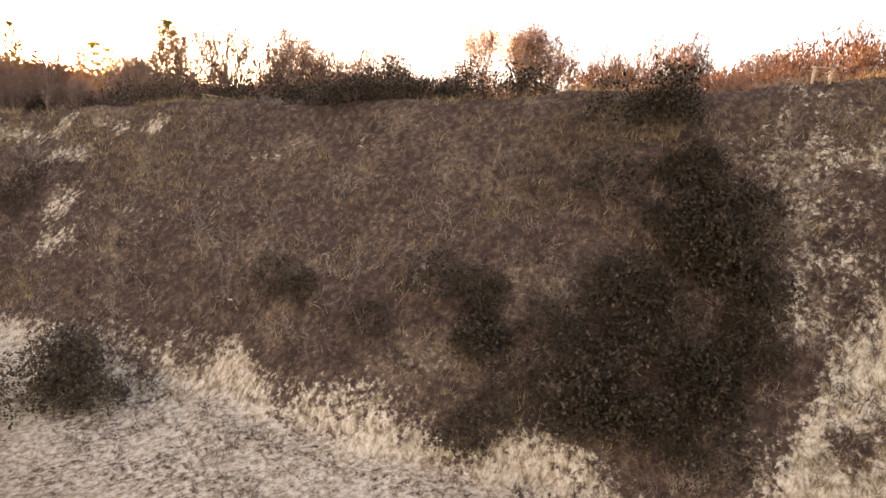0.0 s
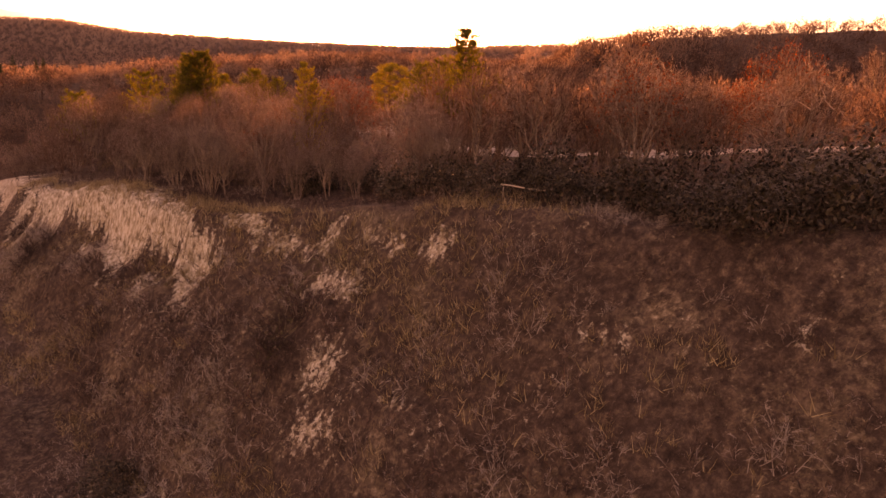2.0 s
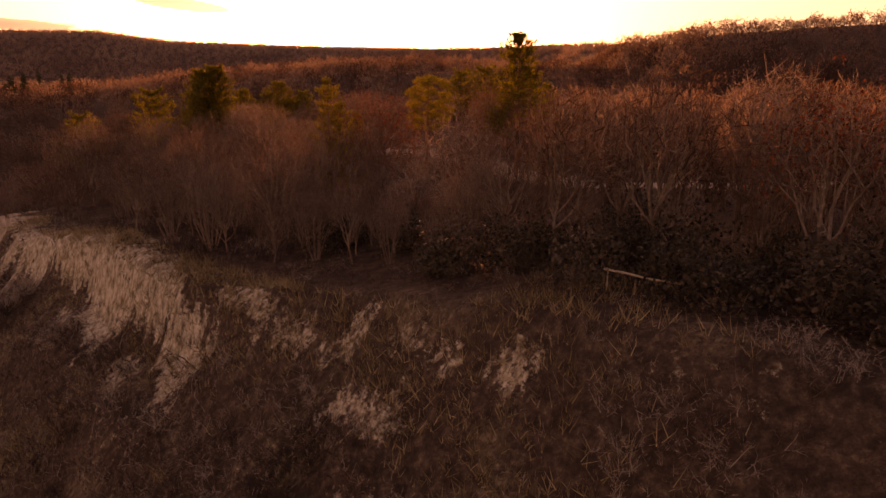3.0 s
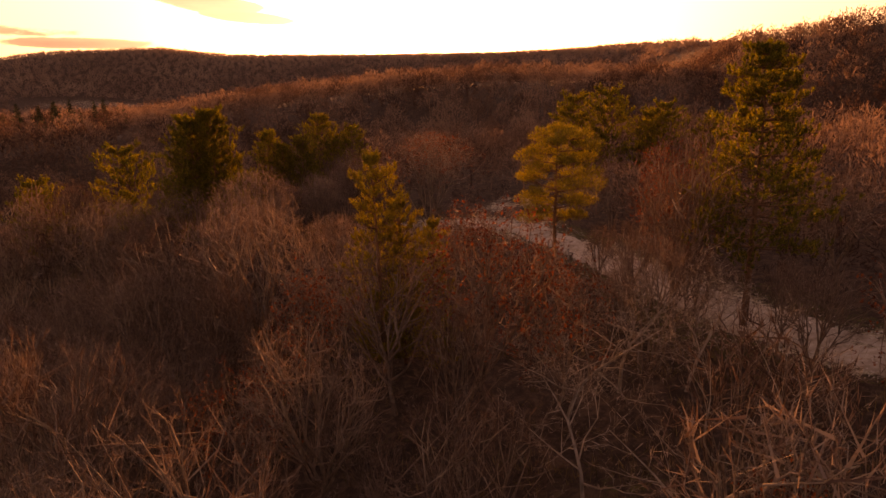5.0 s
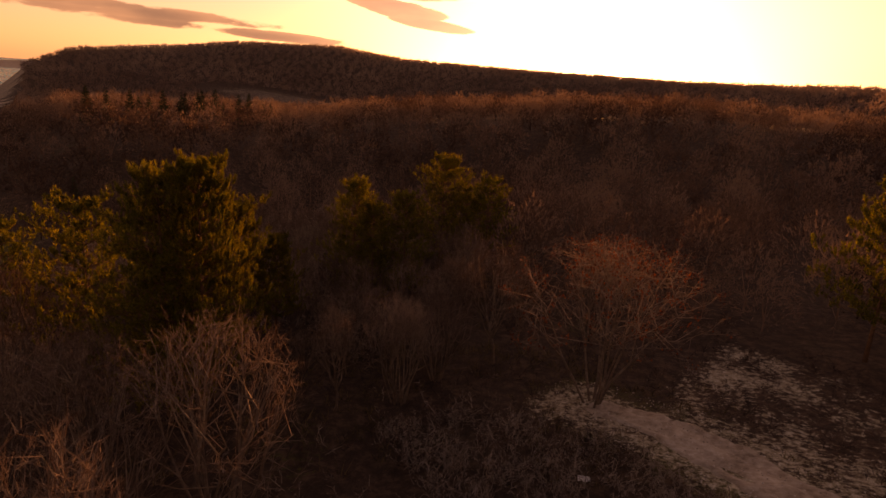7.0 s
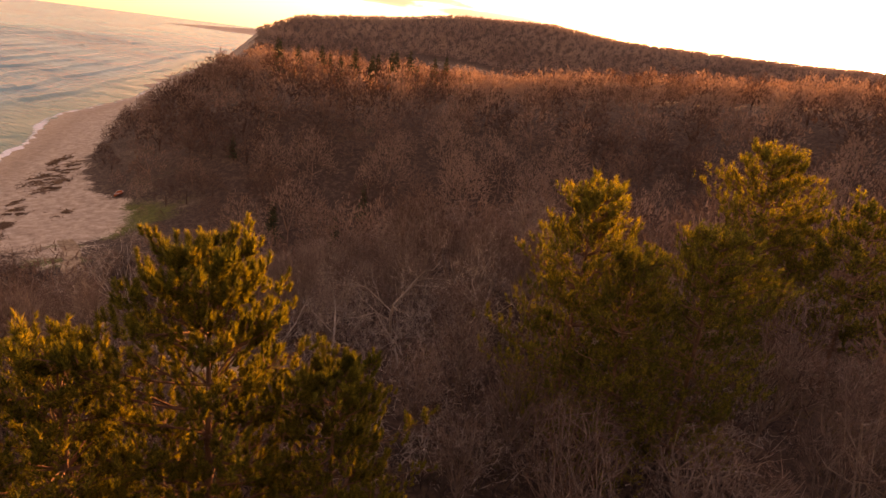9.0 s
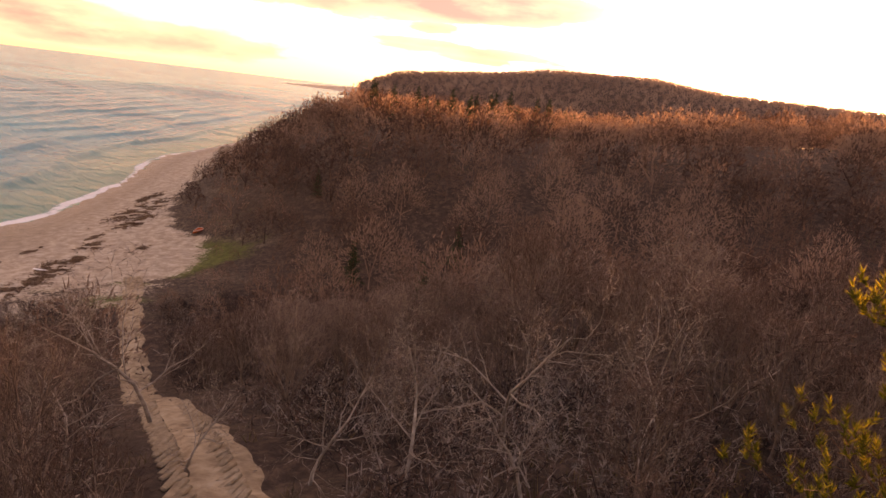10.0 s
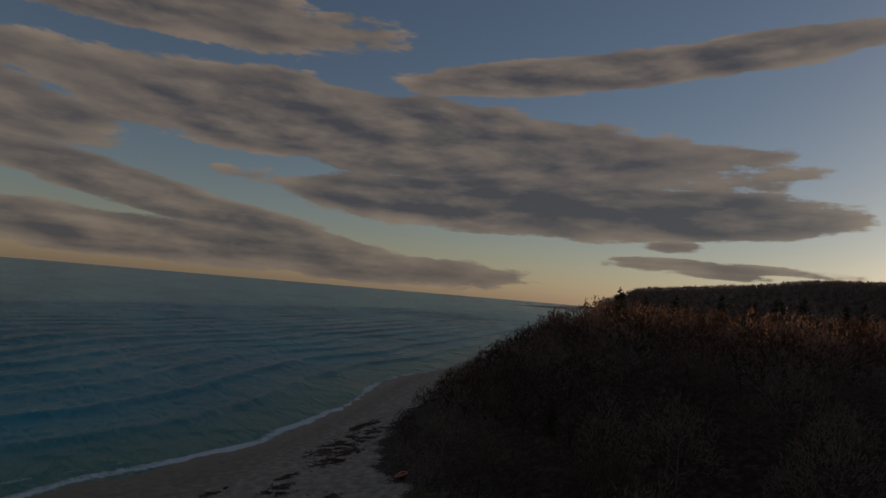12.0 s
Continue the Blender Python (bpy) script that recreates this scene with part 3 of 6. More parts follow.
# ---- sea ----
def sea_material():
    m = bpy.data.materials.new("sea_water")
    m.use_nodes = True
    nt = m.node_tree
    N, L = nt.nodes.new, nt.links.new
    p = nt.nodes["Principled BSDF"]
    geo = N("ShaderNodeNewGeometry")
    mp = N("ShaderNodeMapping")
    mp.inputs["Rotation"].default_value = (0, 0, radians(-38))
    mp.inputs["Scale"].default_value = (0.35, 1.0, 1.0)
    L(geo.outputs["Position"], mp.inputs[0])
    n = N("ShaderNodeTexNoise")
    n.inputs["Scale"].default_value, n.inputs["Detail"].default_value = 0.55, 7.0
    L(mp.outputs[0], n.inputs["Vector"])
    bu = N("ShaderNodeBump")
    bu.inputs["Strength"].default_value, bu.inputs["Distance"].default_value = 0.85, 0.9
    n0 = N("ShaderNodeTexNoise")
    n0.inputs["Scale"].default_value, n0.inputs["Detail"].default_value = 0.11, 4.0
    L(mp.outputs[0], n0.inputs["Vector"])
    hs = N("ShaderNodeMath")
    hs.operation = "MULTIPLY_ADD"
    L(n0.outputs["Fac"], hs.inputs[0])
    hs.inputs[1].default_value = 2.6
    L(n.outputs["Fac"], hs.inputs[2])
    L(hs.outputs[0], bu.inputs["Height"])
    L(bu.outputs[0], p.inputs["Normal"])
    big = N("ShaderNodeTexNoise")
    big.inputs["Scale"].default_value, big.inputs["Detail"].default_value = 0.02, 4.0
    L(mp.outputs[0], big.inputs["Vector"])
    r = N("ShaderNodeValToRGB")
    L(big.outputs["Fac"], r.inputs[0])
    r.color_ramp.elements[0].position, r.color_ramp.elements[1].position = 0.35, 0.65
    r.color_ramp.elements[0].color, r.color_ramp.elements[1].color = (0.032, 0.20, 0.25, 1), (0.075, 0.33, 0.375, 1)
    sh = N("ShaderNodeAttribute")
    sh.attribute_name = "shoal"
    mx = N("ShaderNodeMix")
    mx.data_type = "RGBA"
    L(sh.outputs["Fac"], mx.inputs[0])
    L(r.outputs[0], mx.inputs[6])
    mx.inputs[7].default_value = (0.085, 0.24, 0.20, 1)
    fo = N("ShaderNodeAttribute")
    fo.attribute_name = "foam"
    fn = N("ShaderNodeTexNoise")
    fn.inputs["Scale"].default_value, fn.inputs["Detail"].default_value, fn.inputs["Roughness"].default_value = 1.3, 9.0, 0.75
    L(geo.outputs["Position"], fn.inputs["Vector"])
    ad = N("ShaderNodeMath")
    ad.operation = "ADD"
    L(fo.outputs["Fac"], ad.inputs[0])
    L(fn.outputs["Fac"], ad.inputs[1])
    fr = N("ShaderNodeMapRange")
    L(ad.outputs[0], fr.inputs[0])
    fr.inputs[1].default_value, fr.inputs[2].default_value = 0.95, 1.15
    m2 = N("ShaderNodeMix")
    m2.data_type = "RGBA"
    L(fr.outputs[0], m2.inputs[0])
    L(mx.outputs[2], m2.inputs[6])
    m2.inputs[7].default_value = (0.75, 0.77, 0.76, 1)
    L(m2.outputs[2], p.inputs["Base Color"])
    ro = N("ShaderNodeMapRange")
    L(fr.outputs[0], ro.inputs[0])
    ro.inputs[3].default_value, ro.inputs[4].default_value = 0.2, 0.8
    L(ro.outputs[0], p.inputs["Roughness"])
    p.inputs["IOR"].default_value = 1.33
    p.inputs["Specular IOR Level"].default_value = 0.07
    return m


def build_sea():
    us = axis_cells([(-4900, -900, 800), (-900, 0, 60), (0, 80, 6), (80, 300, 2.0), (300, 640, 8), (640, 1500, 60), (1500, 4900, 800)])
    vs = axis_cells([(-4900, -900, 800), (-900, -260, 16), (-260, -120, 2.4), (-120, -24, 0.85), (-24, 300, 40)])
    gu, gv = np.meshgrid(us, vs)
    out = shore_v(gu) - gv
    ph = out + 5 * fbm(gu, gv * 0.3, 60, 3, 50)
    amp = 0.27 * step(2, 22, out) * step(700, 120, out) * (0.55 + 0.6 * value_noise(gu / 45, gv / 16, 51))
    wave = np.maximum(0, np.sin(ph / 13.0 * 2 * math.pi)) ** 2.0
    z = amp * (2.2 * wave - 0.5) + 0.10 * fbm(gu, gv, 5, 3, 52) * step(1, 12, out)
    z = z + 0.07 * np.sin((ph + 1.5 * fbm(gu, gv, 20, 2, 57)) / 4.7 * 2 * math.pi) * step(6, 20, out)
    edge = 1.4 * fbm(gu, gv, 14, 4, 53)
    foam = 0.9 * step(1.7, 0.3, np.abs(out - 0.9 + edge)) * (0.55 + 0.6 * value_noise(gu / 9, gv / 9, 58)) + 0.34 * step(2.2, 0.4, np.abs(out - 6.2 + 2 * edge)) * step(0.42, 0.62, value_noise(gu / 22, gv / 8, 54))
    crest = step(0.93, 1.0, wave) * step(0.70, 0.84, value_noise(gu / 16, gv / 9, 55)) * step(60, 30, out) * 0.55
    foam = np.clip(foam + crest, 0, 1)
    shoal = step(26, 3, out)
    gx, gy = from_along(gu, gv)
    nx, ny = len(us), len(vs)
    k = (np.arange(ny - 1)[:, None] * nx + np.arange(nx - 1)[None]).ravel()
    tris = np.concatenate([np.stack([k, k + 1, k + nx + 1], 1), np.stack([k, k + nx + 1, k + nx], 1)])
    me = tri_mesh("sea", np.stack([gx, gy, z], -1).reshape(-1, 3), tris[:, ::-1], sea_material(), foam=foam.ravel(), shoal=shoal.ravel())
    tagged(new("sea", me), "blue-green sea with low swell and white foam", "water", kind="structure")


build_sea()

# ---- trees and shrubs ----
UP = np.array([0, 0, 1.0])


def unit_rows(v):
    return v / (np.linalg.norm(v, axis=1, keepdims=True) + 1e-9)


def unit(v):
    return v / (np.linalg.norm(v) + 1e-9)


def grow(rng, length, radius, kids, spread=(50, 45, 45, 45), lift=0.25, wander=0.16, first=0.28, ratio=(0.72, 0.5, 0.5, 0.55), start=(0, 0, 0), way=(0, 0, 1)):
    """The limbs of a tree as rows of start, end, radii and level."""
    rows = []

    def branch(p, d, size, r, level):
        n = (6, 4, 2, 2, 1)[level]
        q, marks = np.array(p, float), []
        for k in range(n):
            d = unit(d + rng.normal(0, wander * (0.4 if level == 0 else 1), 3) + UP * (lift * (0.3 if level == 0 else 0.5) / n * 2))
            e = q + d * size / n
            r0, r1 = r * (1 - 0.8 * k / n), r * (1 - 0.8 * (k + 1) / n)
            rows.append((q, e, r0, r1 if level < len(kids) or k < n - 1 else 0.0, level))
            marks.append((q, e, d, r1))
            q = e
        if level < len(kids):
            c = kids[level]
            for j in range(c):
                t = (first if level == 0 else 0.2) + (1 - (first if level == 0 else 0.2)) * (j + rng.random() * 0.9) / c
                a, b, dd, rr = marks[min(n - 1, int(t * n))]
                f = t * n - int(t * n)
                s, w = perp(dd[None])
                th = j * 2.4 + rng.random() * 1.2
                side = s[0] * math.cos(th) + w[0] * math.sin(th)
                an = radians(spread[level] * (0.75 + 0.5 * rng.random()))
                branch(a + (b - a) * f, dd * math.cos(an) + side * math.sin(an), size * ratio[level] * (1.15 - 0.55 * t) * (0.8 + 0.4 * rng.random()), max(rr * 0.62, 0.004), level + 1)

    branch(start, unit(np.array(way, float)), length, radius, 0)
    return rows


def limb_mesh(name, rows, mat, levels, sides=5):
    pieces = []
    for lv in levels:
        sel = [r for r in rows if r[4] == lv]
        if sel:
            a, b, ra, rb = (np.array([r[k] for r in sel]) for k in range(4))
            pieces.append(tubes(a, b, ra, rb, max(3, sides - lv)))
    v, t = joined(pieces)
    return tri_mesh(name, v, t, mat)


def leaf_mesh(name, at, size, mat, rng, droop=0.3):
    """Small bent leaves of two triangles at the given points."""
    n = len(at)
    d = rng.normal(0, 1, (n, 3))
    d[:, 2] -= droop
    d /= np.linalg.norm(d, axis=1, keepdims=True)
    e, f = perp(d)
    s = size * (0.6 + 0.8 * rng.random((n, 1)))
    w = e * s * 0.32
    v = np.stack([at, at + d * s * 0.5 - w + f * s * 0.1, at + d * s, at + d * s * 0.5 + w + f * s * 0.1], 1).reshape(-1, 3)
    k = np.arange(n)[:, None] * 4
    t = np.concatenate([k + [0, 1, 2], k + [0, 2, 3]])
    return tri_mesh(name, v, t, mat)


def thing(name, label, category, group=""):
    return tagged(new(name), label, category, group)


def bare_tree(seed, height, label, reach=0.36, kids=(9, 7, 6), hairs=8, stems=1, low=0.22, upright=0.0, leaves=0, hair=0.0082, size=0.42):
    """A leafless broadleaf tree: trunk, limbs that part into a lumpy dome of twigs, some with dead leaves still on."""
    rng = np.random.default_rng(seed)
    ext = np.array([reach * height, reach * height, height * (1 - low) / 2])
    mid = np.array([0, 0, height * (1 + low) / 2])
    wood, boughs, twigs, tips = [], [], [], []
    stem = [np.array([0, 0, -0.3])]
    for k in range(5):
        stem.append(stem[-1] + np.array([rng.normal(0, 0.02 * height), rng.normal(0, 0.02 * height), height * 0.11]))
    if stems == 1:
        for k in range(5):
            wood.append((stem[k], stem[k + 1], height * 0.015 * (1 - 0.13 * k), height * 0.015 * (1 - 0.13 * (k + 1))))
    for i in range(kids[0]):
        th = i * 2.4 + rng.random() * 0.9
        el = math.asin(np.clip(-0.12 + 1.12 * (i + rng.random()) / kids[0], -0.2, 0.99))
        d1 = np.array([math.cos(th) * math.cos(el), math.sin(th) * math.cos(el), math.sin(el)])
        lump = 0.80 + 0.34 * rng.random()
        goal = mid + d1 * ext * 0.62 * lump
        if stems == 1:
            f = 2.0 + 3.0 * max(0.0, min(1.0, el / 1.3)) * rng.random() + 0.5 * rng.random()
            root = stem[int(f)] + (stem[min(5, int(f) + 1)] - stem[int(f)]) * (f - int(f))
        else:
            root = np.array([0.3 * math.cos(th), 0.3 * math.sin(th), -0.3]) * (0.4 + 0.6 * rng.random())
        bend = root * 0.45 + goal * 0.55 + np.array([0, 0, -0.10 if stems == 1 else 0.05]) * height + rng.normal(0, 0.03 * height, 3)
        pts = [root * (1 - t) ** 2 + bend * 2 * t * (1 - t) + goal * t * t for t in (0, 0.25, 0.5, 0.75, 1)]
        pts = [p + rng.normal(0, 0.012 * height, 3) * (0 < k < 4) for k, p in enumerate(pts)]
        r = height * (0.0078 if stems == 1 else 0.0085)
        for k in range(4):
            wood.append((pts[k], pts[k + 1], r * (1 - 0.2 * k), r * (1 - 0.2 * (k + 1))))
        for j in range(kids[1]):
            t = (0.3 if stems == 1 else 0.42) + 0.7 * (j + rng.random()) / kids[1]
            t = min(t, 0.999)
            q = pts[int(t * 4)] + (pts[int(t * 4) + 1] - pts[int(t * 4)]) * (t * 4 - int(t * 4))
            d2 = unit(d1 + rng.normal(0, 0.48, 3) + UP * (0.15 + upright))
            far = mid + d2 * ext * lump * 0.88
            half = (q + far) / 2 + rng.normal(0, 0.02 * height, 3) - UP * 0.015 * height
            boughs += [(q, half, 0.0042 * height, 0.0028 * height), (half, far, 0.0028 * height, 0.0013 * height)]
            for c in range(kids[2]):
                w = 0.2 + 0.8 * (c + rng.random()) / kids[2]
                z = q + (half - q) * w * 2 if w < 0.5 else half + (far - half) * (w * 2 - 1)
                d3 = unit(d2 + rng.normal(0, 0.42, 3) + UP * (0.1 + upright))
                e = mid + d3 * ext * lump * (0.92 + 0.16 * rng.random()) - z
                e = z + e * min(1.0, 0.30 * reach * height / (np.linalg.norm(e) + 1e-6) + 0.15)
                twigs.append((z, e))
                tips.append((e, unit(e - z) * 0.6 + unit(e - mid) * 0.5))
    ob = thing("bare_tree", label, "tree", "bare trees of the wood")
    col = lambda rows, k: np.array([row[k] for row in rows])
    v, t = joined([tubes(col(wood, 0), col(wood, 1), col(wood, 2), col(wood, 3), 5), tubes(col(boughs, 0), col(boughs, 1), col(boughs, 2), col(boughs, 3), 3)])
    part("trunk", tri_mesh("trunk", v, t, BARK), ob)
    a0, b0 = col(twigs, 0), col(twigs, 1)
    n = len(a0) * hairs
    base, end, way = a0.repeat(hairs, 0), b0.repeat(hairs, 0), col(tips, 1).repeat(hairs, 0)
    a = base + (end - base) * (0.25 + 0.75 * rng.random((n, 1)))
    d = unit_rows(way + rng.normal(0, 0.5 - 0.3 * min(1, upright), (n, 3)) + UP * (0.2 + upright))
    b = a + d * size * (0.45 + 0.75 * rng.random((n, 1))) * height / 8
    v, t = joined([spikes(a0, b0, np.full(len(a0), hair * 1.9), rng), spikes(a, b, np.full(n, hair), rng)])
    part("crown", tri_mesh("crown", v, t, TWIG), ob, "crown of fine bare twigs")
    if leaves:
        pick = rng.integers(0, n, leaves // 3)
        at = (b[pick].repeat(3, 0) + rng.normal(0, 0.07, (len(pick) * 3, 3)))
        part("dead_leaves", leaf_mesh("dead_leaves", at, 0.10, LEAF_RED, rng, 0.9), ob, "rust-red dead oak leaves")
    return ob


def crooked_tree(seed, height, label, kids=(9, 6, 5), spread=52):
    """A sparse tree with pale crooked limbs that fork to the tips."""
    rng = np.random.default_rng(seed)
    rows = grow(rng, height, height * 0.016, kids, spread=(spread, 48, 50, 50), lift=0.2, wander=0.34, first=0.22, ratio=(0.62, 0.55, 0.55, 0.5))
    ob = thing("bare_tree", label, "tree", "bare trees of the wood")
    part("trunk", limb_mesh("trunk", rows, BARK_PALE, (0, 1, 2), 6), ob, "pale grey crooked trunk and limbs")
    a, b = (np.array([r[k] for r in rows if r[4] == 3]) for k in (0, 1))
    m = 3
    base, end = a.repeat(m, 0), b.repeat(m, 0)
    p = base + (end - base) * rng.random((len(base), 1))
    q = p + unit_rows(unit_rows(end - base) + rng.normal(0, 0.55, (len(base), 3))) * 0.2 * (0.5 + rng.random((len(base), 1)))
    v, t = joined([spikes(a, b, np.full(len(a), 0.011), rng), spikes(p, q, np.full(len(p), 0.006), rng)])
    part("crown", tri_mesh("crown", v, t, TWIG_PALE), ob, "sparse pale twigs")
    return ob


def pine_tree(seed, height, label, crown=2.0, base=0.2, needles=30, tuft=(0.2, 0.09), mat=None, wide=0.007, whorls=12, boughs=8, top=0.1, lobes=0.22, taper=(0.85, 1.0, 0.82, 0.52), lift=0.1):
    """A pine: trunk, whorls of rising boughs, and a thick brush of needles at the end of every shoot."""
    rng = np.random.default_rng(seed)
    rows, shoots = [], []
    lean = rng.normal(0, 0.012, 2)
    n = 9
    axis = [np.array([lean[0] * height * (k / n) ** 1.5, lean[1] * height * (k / n) ** 1.5, height * k / n * 0.98]) for k in range(n + 1)]
    for k in range(n):
        r = height * 0.014
        rows.append((axis[k], axis[k + 1], r * (1 - 0.93 * k / n), r * (1 - 0.93 * (k + 1) / n), 0))
    for w in range(whorls):
        f = base + (0.985 - base) * (w + 0.35 * rng.random()) / whorls
        g = (f - base) / (1 - base)
        reach = crown * np.interp(g, (0, 0.22, 0.6, 0.85, 1), (*taper, top))
        p = axis[0] + (axis[-1] - axis[0]) * f
        for j in range(boughs):
            th = j * 6.28 / boughs + w * 1.1 + rng.random() * 0.6
            size = reach * (0.5 + 0.65 * rng.random()) * (1 + lobes * math.sin(2 * th + seed + 3 * g))
            d = unit(np.array([math.cos(th), math.sin(th), np.interp(g, (0, 1), (0.05, 0.05 + 4 * lift))]))
            q = p.copy()
            for s in range(4):
                d = unit(d + rng.normal(0, 0.08, 3) + UP * lift)
                e = q + d * size / 4
                rows.append((q, e, 0.026 * (1 - s / 4.4) * height / 8, 0.026 * (1 - (s + 1) / 4.4) * height / 8, 1))
                for c in range((0, 3, 5, 5)[s]):
                    out = unit(d * np.array([1, 1, 0.3]) + rng.normal(0, 0.65, 3) * np.array([1, 1, 0.3]))
                    z = q + (e - q) * rng.random()
                    knee = z + out * size * (0.08 + 0.14 * rng.random())
                    tip = knee + unit(out * 0.45 + UP) * (0.10 + 0.16 * rng.random())
                    rows += [(z, knee, 0.012, 0.010, 2), (knee, tip, 0.010, 0.008, 2)]
                    shoots.append((tip, unit(out * 0.3 + UP), 1.0))
                    if rng.random() < 0.6:
                        shoots.append((knee + rng.normal(0, 0.03, 3), unit(out * 0.8 + UP * 0.6 + rng.normal(0, 0.2, 3)), 0.75))
                q = e
            shoots.append((q + UP * 0.08, unit(d * 0.4 + UP), 1.15))
    shoots += [(axis[-1], UP, 1.2), (axis[-1] - UP * 0.25, UP, 1.0)]
    sp, sd, sz = np.array([s[0] for s in shoots]), np.array([s[1] for s in shoots]), np.array([s[2] for s in shoots])
    m = len(sp)
    e, f = perp(sd)
    size = (sz[:, None] * (0.8 + 0.4 * rng.random((m, 1)))).repeat(needles, 1)
    up = rng.random((m, needles))
    th = rng.random((m, needles)) * 6.28
    a = sp[:, None] + sd[:, None] * ((up - 0.75) * tuft[0] * size)[..., None]
    out = e[:, None] * np.cos(th)[..., None] + f[:, None] * np.sin(th)[..., None]
    steep = (0.9 + 1.3 * up ** 2)[..., None]
    b = a + (out / np.sqrt(1 + steep ** 2) + sd[:, None] * steep / np.sqrt(1 + steep ** 2) + rng.normal(0, 0.12, (m, needles, 3))) * tuft[1] * size[..., None]
    v, t = spikes(a.reshape(-1, 3), b.reshape(-1, 3), np.full(m * needles, wide), rng)
    ob = thing("pine_tree", label, "pine tree", "pines of the wood")
    wood_v, wood_t = joined([tubes(*(np.array([r[k] for r in rows if r[4] == lv]) for k in range(4)), 5 - lv) for lv in (0, 1)]
                            + [spikes(np.array([r[0] for r in rows if r[4] == 2]), np.array([r[1] for r in rows if r[4] == 2]), np.full(sum(r[4] == 2 for r in rows), 0.012), rng)])
    part("trunk", tri_mesh("trunk", wood_v, wood_t, BARK_PINE), ob)
    part("needles", tri_mesh("needles", v, t, mat or NEEDLE), ob, "yellow-green needle tufts")
    return ob


def scots_pine(seed, height, label, crown=1.75, base=0.46, clumps=30, blades=560, wide=0.013):
    """A Scots pine: a bare orange-brown stem and boughs that carry flat, cloud-like clumps of needles."""
    rng = np.random.default_rng(seed)
    rows, a, b = [], [], []
    pts = [np.array([0, 0, -0.2])]
    for k in range(8):
        pts.append(pts[-1] + np.array([rng.normal(0, 0.05), rng.normal(0, 0.05), height * 0.12]))
        rows.append((pts[k], pts[k + 1], height * 0.016 * (1 - 0.11 * k), height * 0.016 * (1 - 0.11 * (k + 1)), 0))
    for c in range(clumps):
        f = base + (0.96 - base) * (c + 0.5 * rng.random()) / clumps
        g = (f - base) / (1 - base)
        th = c * 2.4 + rng.random() * 0.5
        far = crown * np.interp(g, (0, 0.3, 0.75, 1), (0.75, 1.0, 0.8, 0.15)) * (0.55 + 0.4 * rng.random())
        k = f / 0.96 * 8
        p = pts[min(7, int(k))] + (pts[min(8, int(k) + 1)] - pts[min(7, int(k))]) * (k - int(k))
        q = p + np.array([math.cos(th), math.sin(th), 0.22]) * far
        h = (p + q) / 2 - UP * 0.08
        rows += [(p, h, 0.035, 0.025, 1), (h, q, 0.025, 0.01, 1)]
        wide_c = crown * np.interp(g, (0, 1), (0.36, 0.28)) * (0.8 + 0.4 * rng.random())
        o = unit_rows(rng.normal(0, 1, (blades, 3))) * rng.random((blades, 1)) ** 0.4
        at = q + o * np.array([wide_c, wide_c, wide_c * 0.42]) + UP * 0.12 * wide_c * np.cos(np.hypot(o[:, 0], o[:, 1]) * 9 + c)[:, None]
        d = unit_rows(o * np.array([1, 1, 0.5]) + rng.normal(0, 0.35, (blades, 3)) + UP * 0.75)
        a.append(at), b.append(at + d * (0.10 + 0.07 * rng.random((blades, 1))))
        for s in range(6):
            w = q + rng.normal(0, 0.5, 3) * np.array([wide_c, wide_c, wide_c * 0.2])
            rows.append((h, w, 0.012, 0.005, 1))
    a, b = np.concatenate(a), np.concatenate(b)
    v, t = spikes(a, b, np.full(len(a), wide), rng)
    ob = thing("pine_tree", label, "pine tree", "pines of the wood")
    part("trunk", limb_mesh("trunk", rows, BARK_PINE, (0, 1), 6), ob)
    part("needles", tri_mesh("needles", v, t, NEEDLE_SCOTS), ob, "golden-green needle clumps")
    return ob


def spruce_tree(seed, height, label, name="spruce_tree", layers=13, wide=0.03):
    rng = np.random.default_rng(seed)
    rows = [(np.array([0, 0, -0.2]), np.array([0, 0, height]), height * 0.016, 0.01, 0)]
    a, b = [], []
    for w in range(layers):
        f = 0.14 + 0.86 * (w / layers) ** 0.9
        reach = height * 0.23 * (1 - f) ** 0.85 + 0.12
        for j in range(8):
            th = j * 0.785 + w * 0.5 + rng.random() * 0.4
            d = unit(np.array([math.cos(th), math.sin(th), -0.12 + 0.6 * f]))
            p, size = np.array([0, 0, height * min(0.97, f + rng.uniform(-0.6, 0.6) * 0.86 / layers)]), reach * (0.7 + 0.5 * rng.random())
            rows.append((p, p + d * size, 0.018, 0.004, 1))
            k = 22
            s = rng.random(k)
            at = p + d * size * s[:, None]
            off = rng.normal(0, 1, (k, 3)) * np.array([1, 1, 1.1]) * 0.5 + d * 0.7 + UP * 0.2
            off /= np.linalg.norm(off, axis=1, keepdims=True)
            a.append(at)
            b.append(at + off * reach * 0.42 * (1.1 - 0.5 * s[:, None]))
    a, b = np.concatenate(a), np.concatenate(b)
    v, t = spikes(a, b, np.full(len(a), wide * height / 8), rng)
    ob = thing(name, label, "conifer", "dark conifers")
    part("trunk", limb_mesh("trunk", rows, BARK_PINE, (0, 1), 6), ob)
    part("needles", tri_mesh("needles", v, t, NEEDLE_DARK), ob, "dark green needles")
    return ob


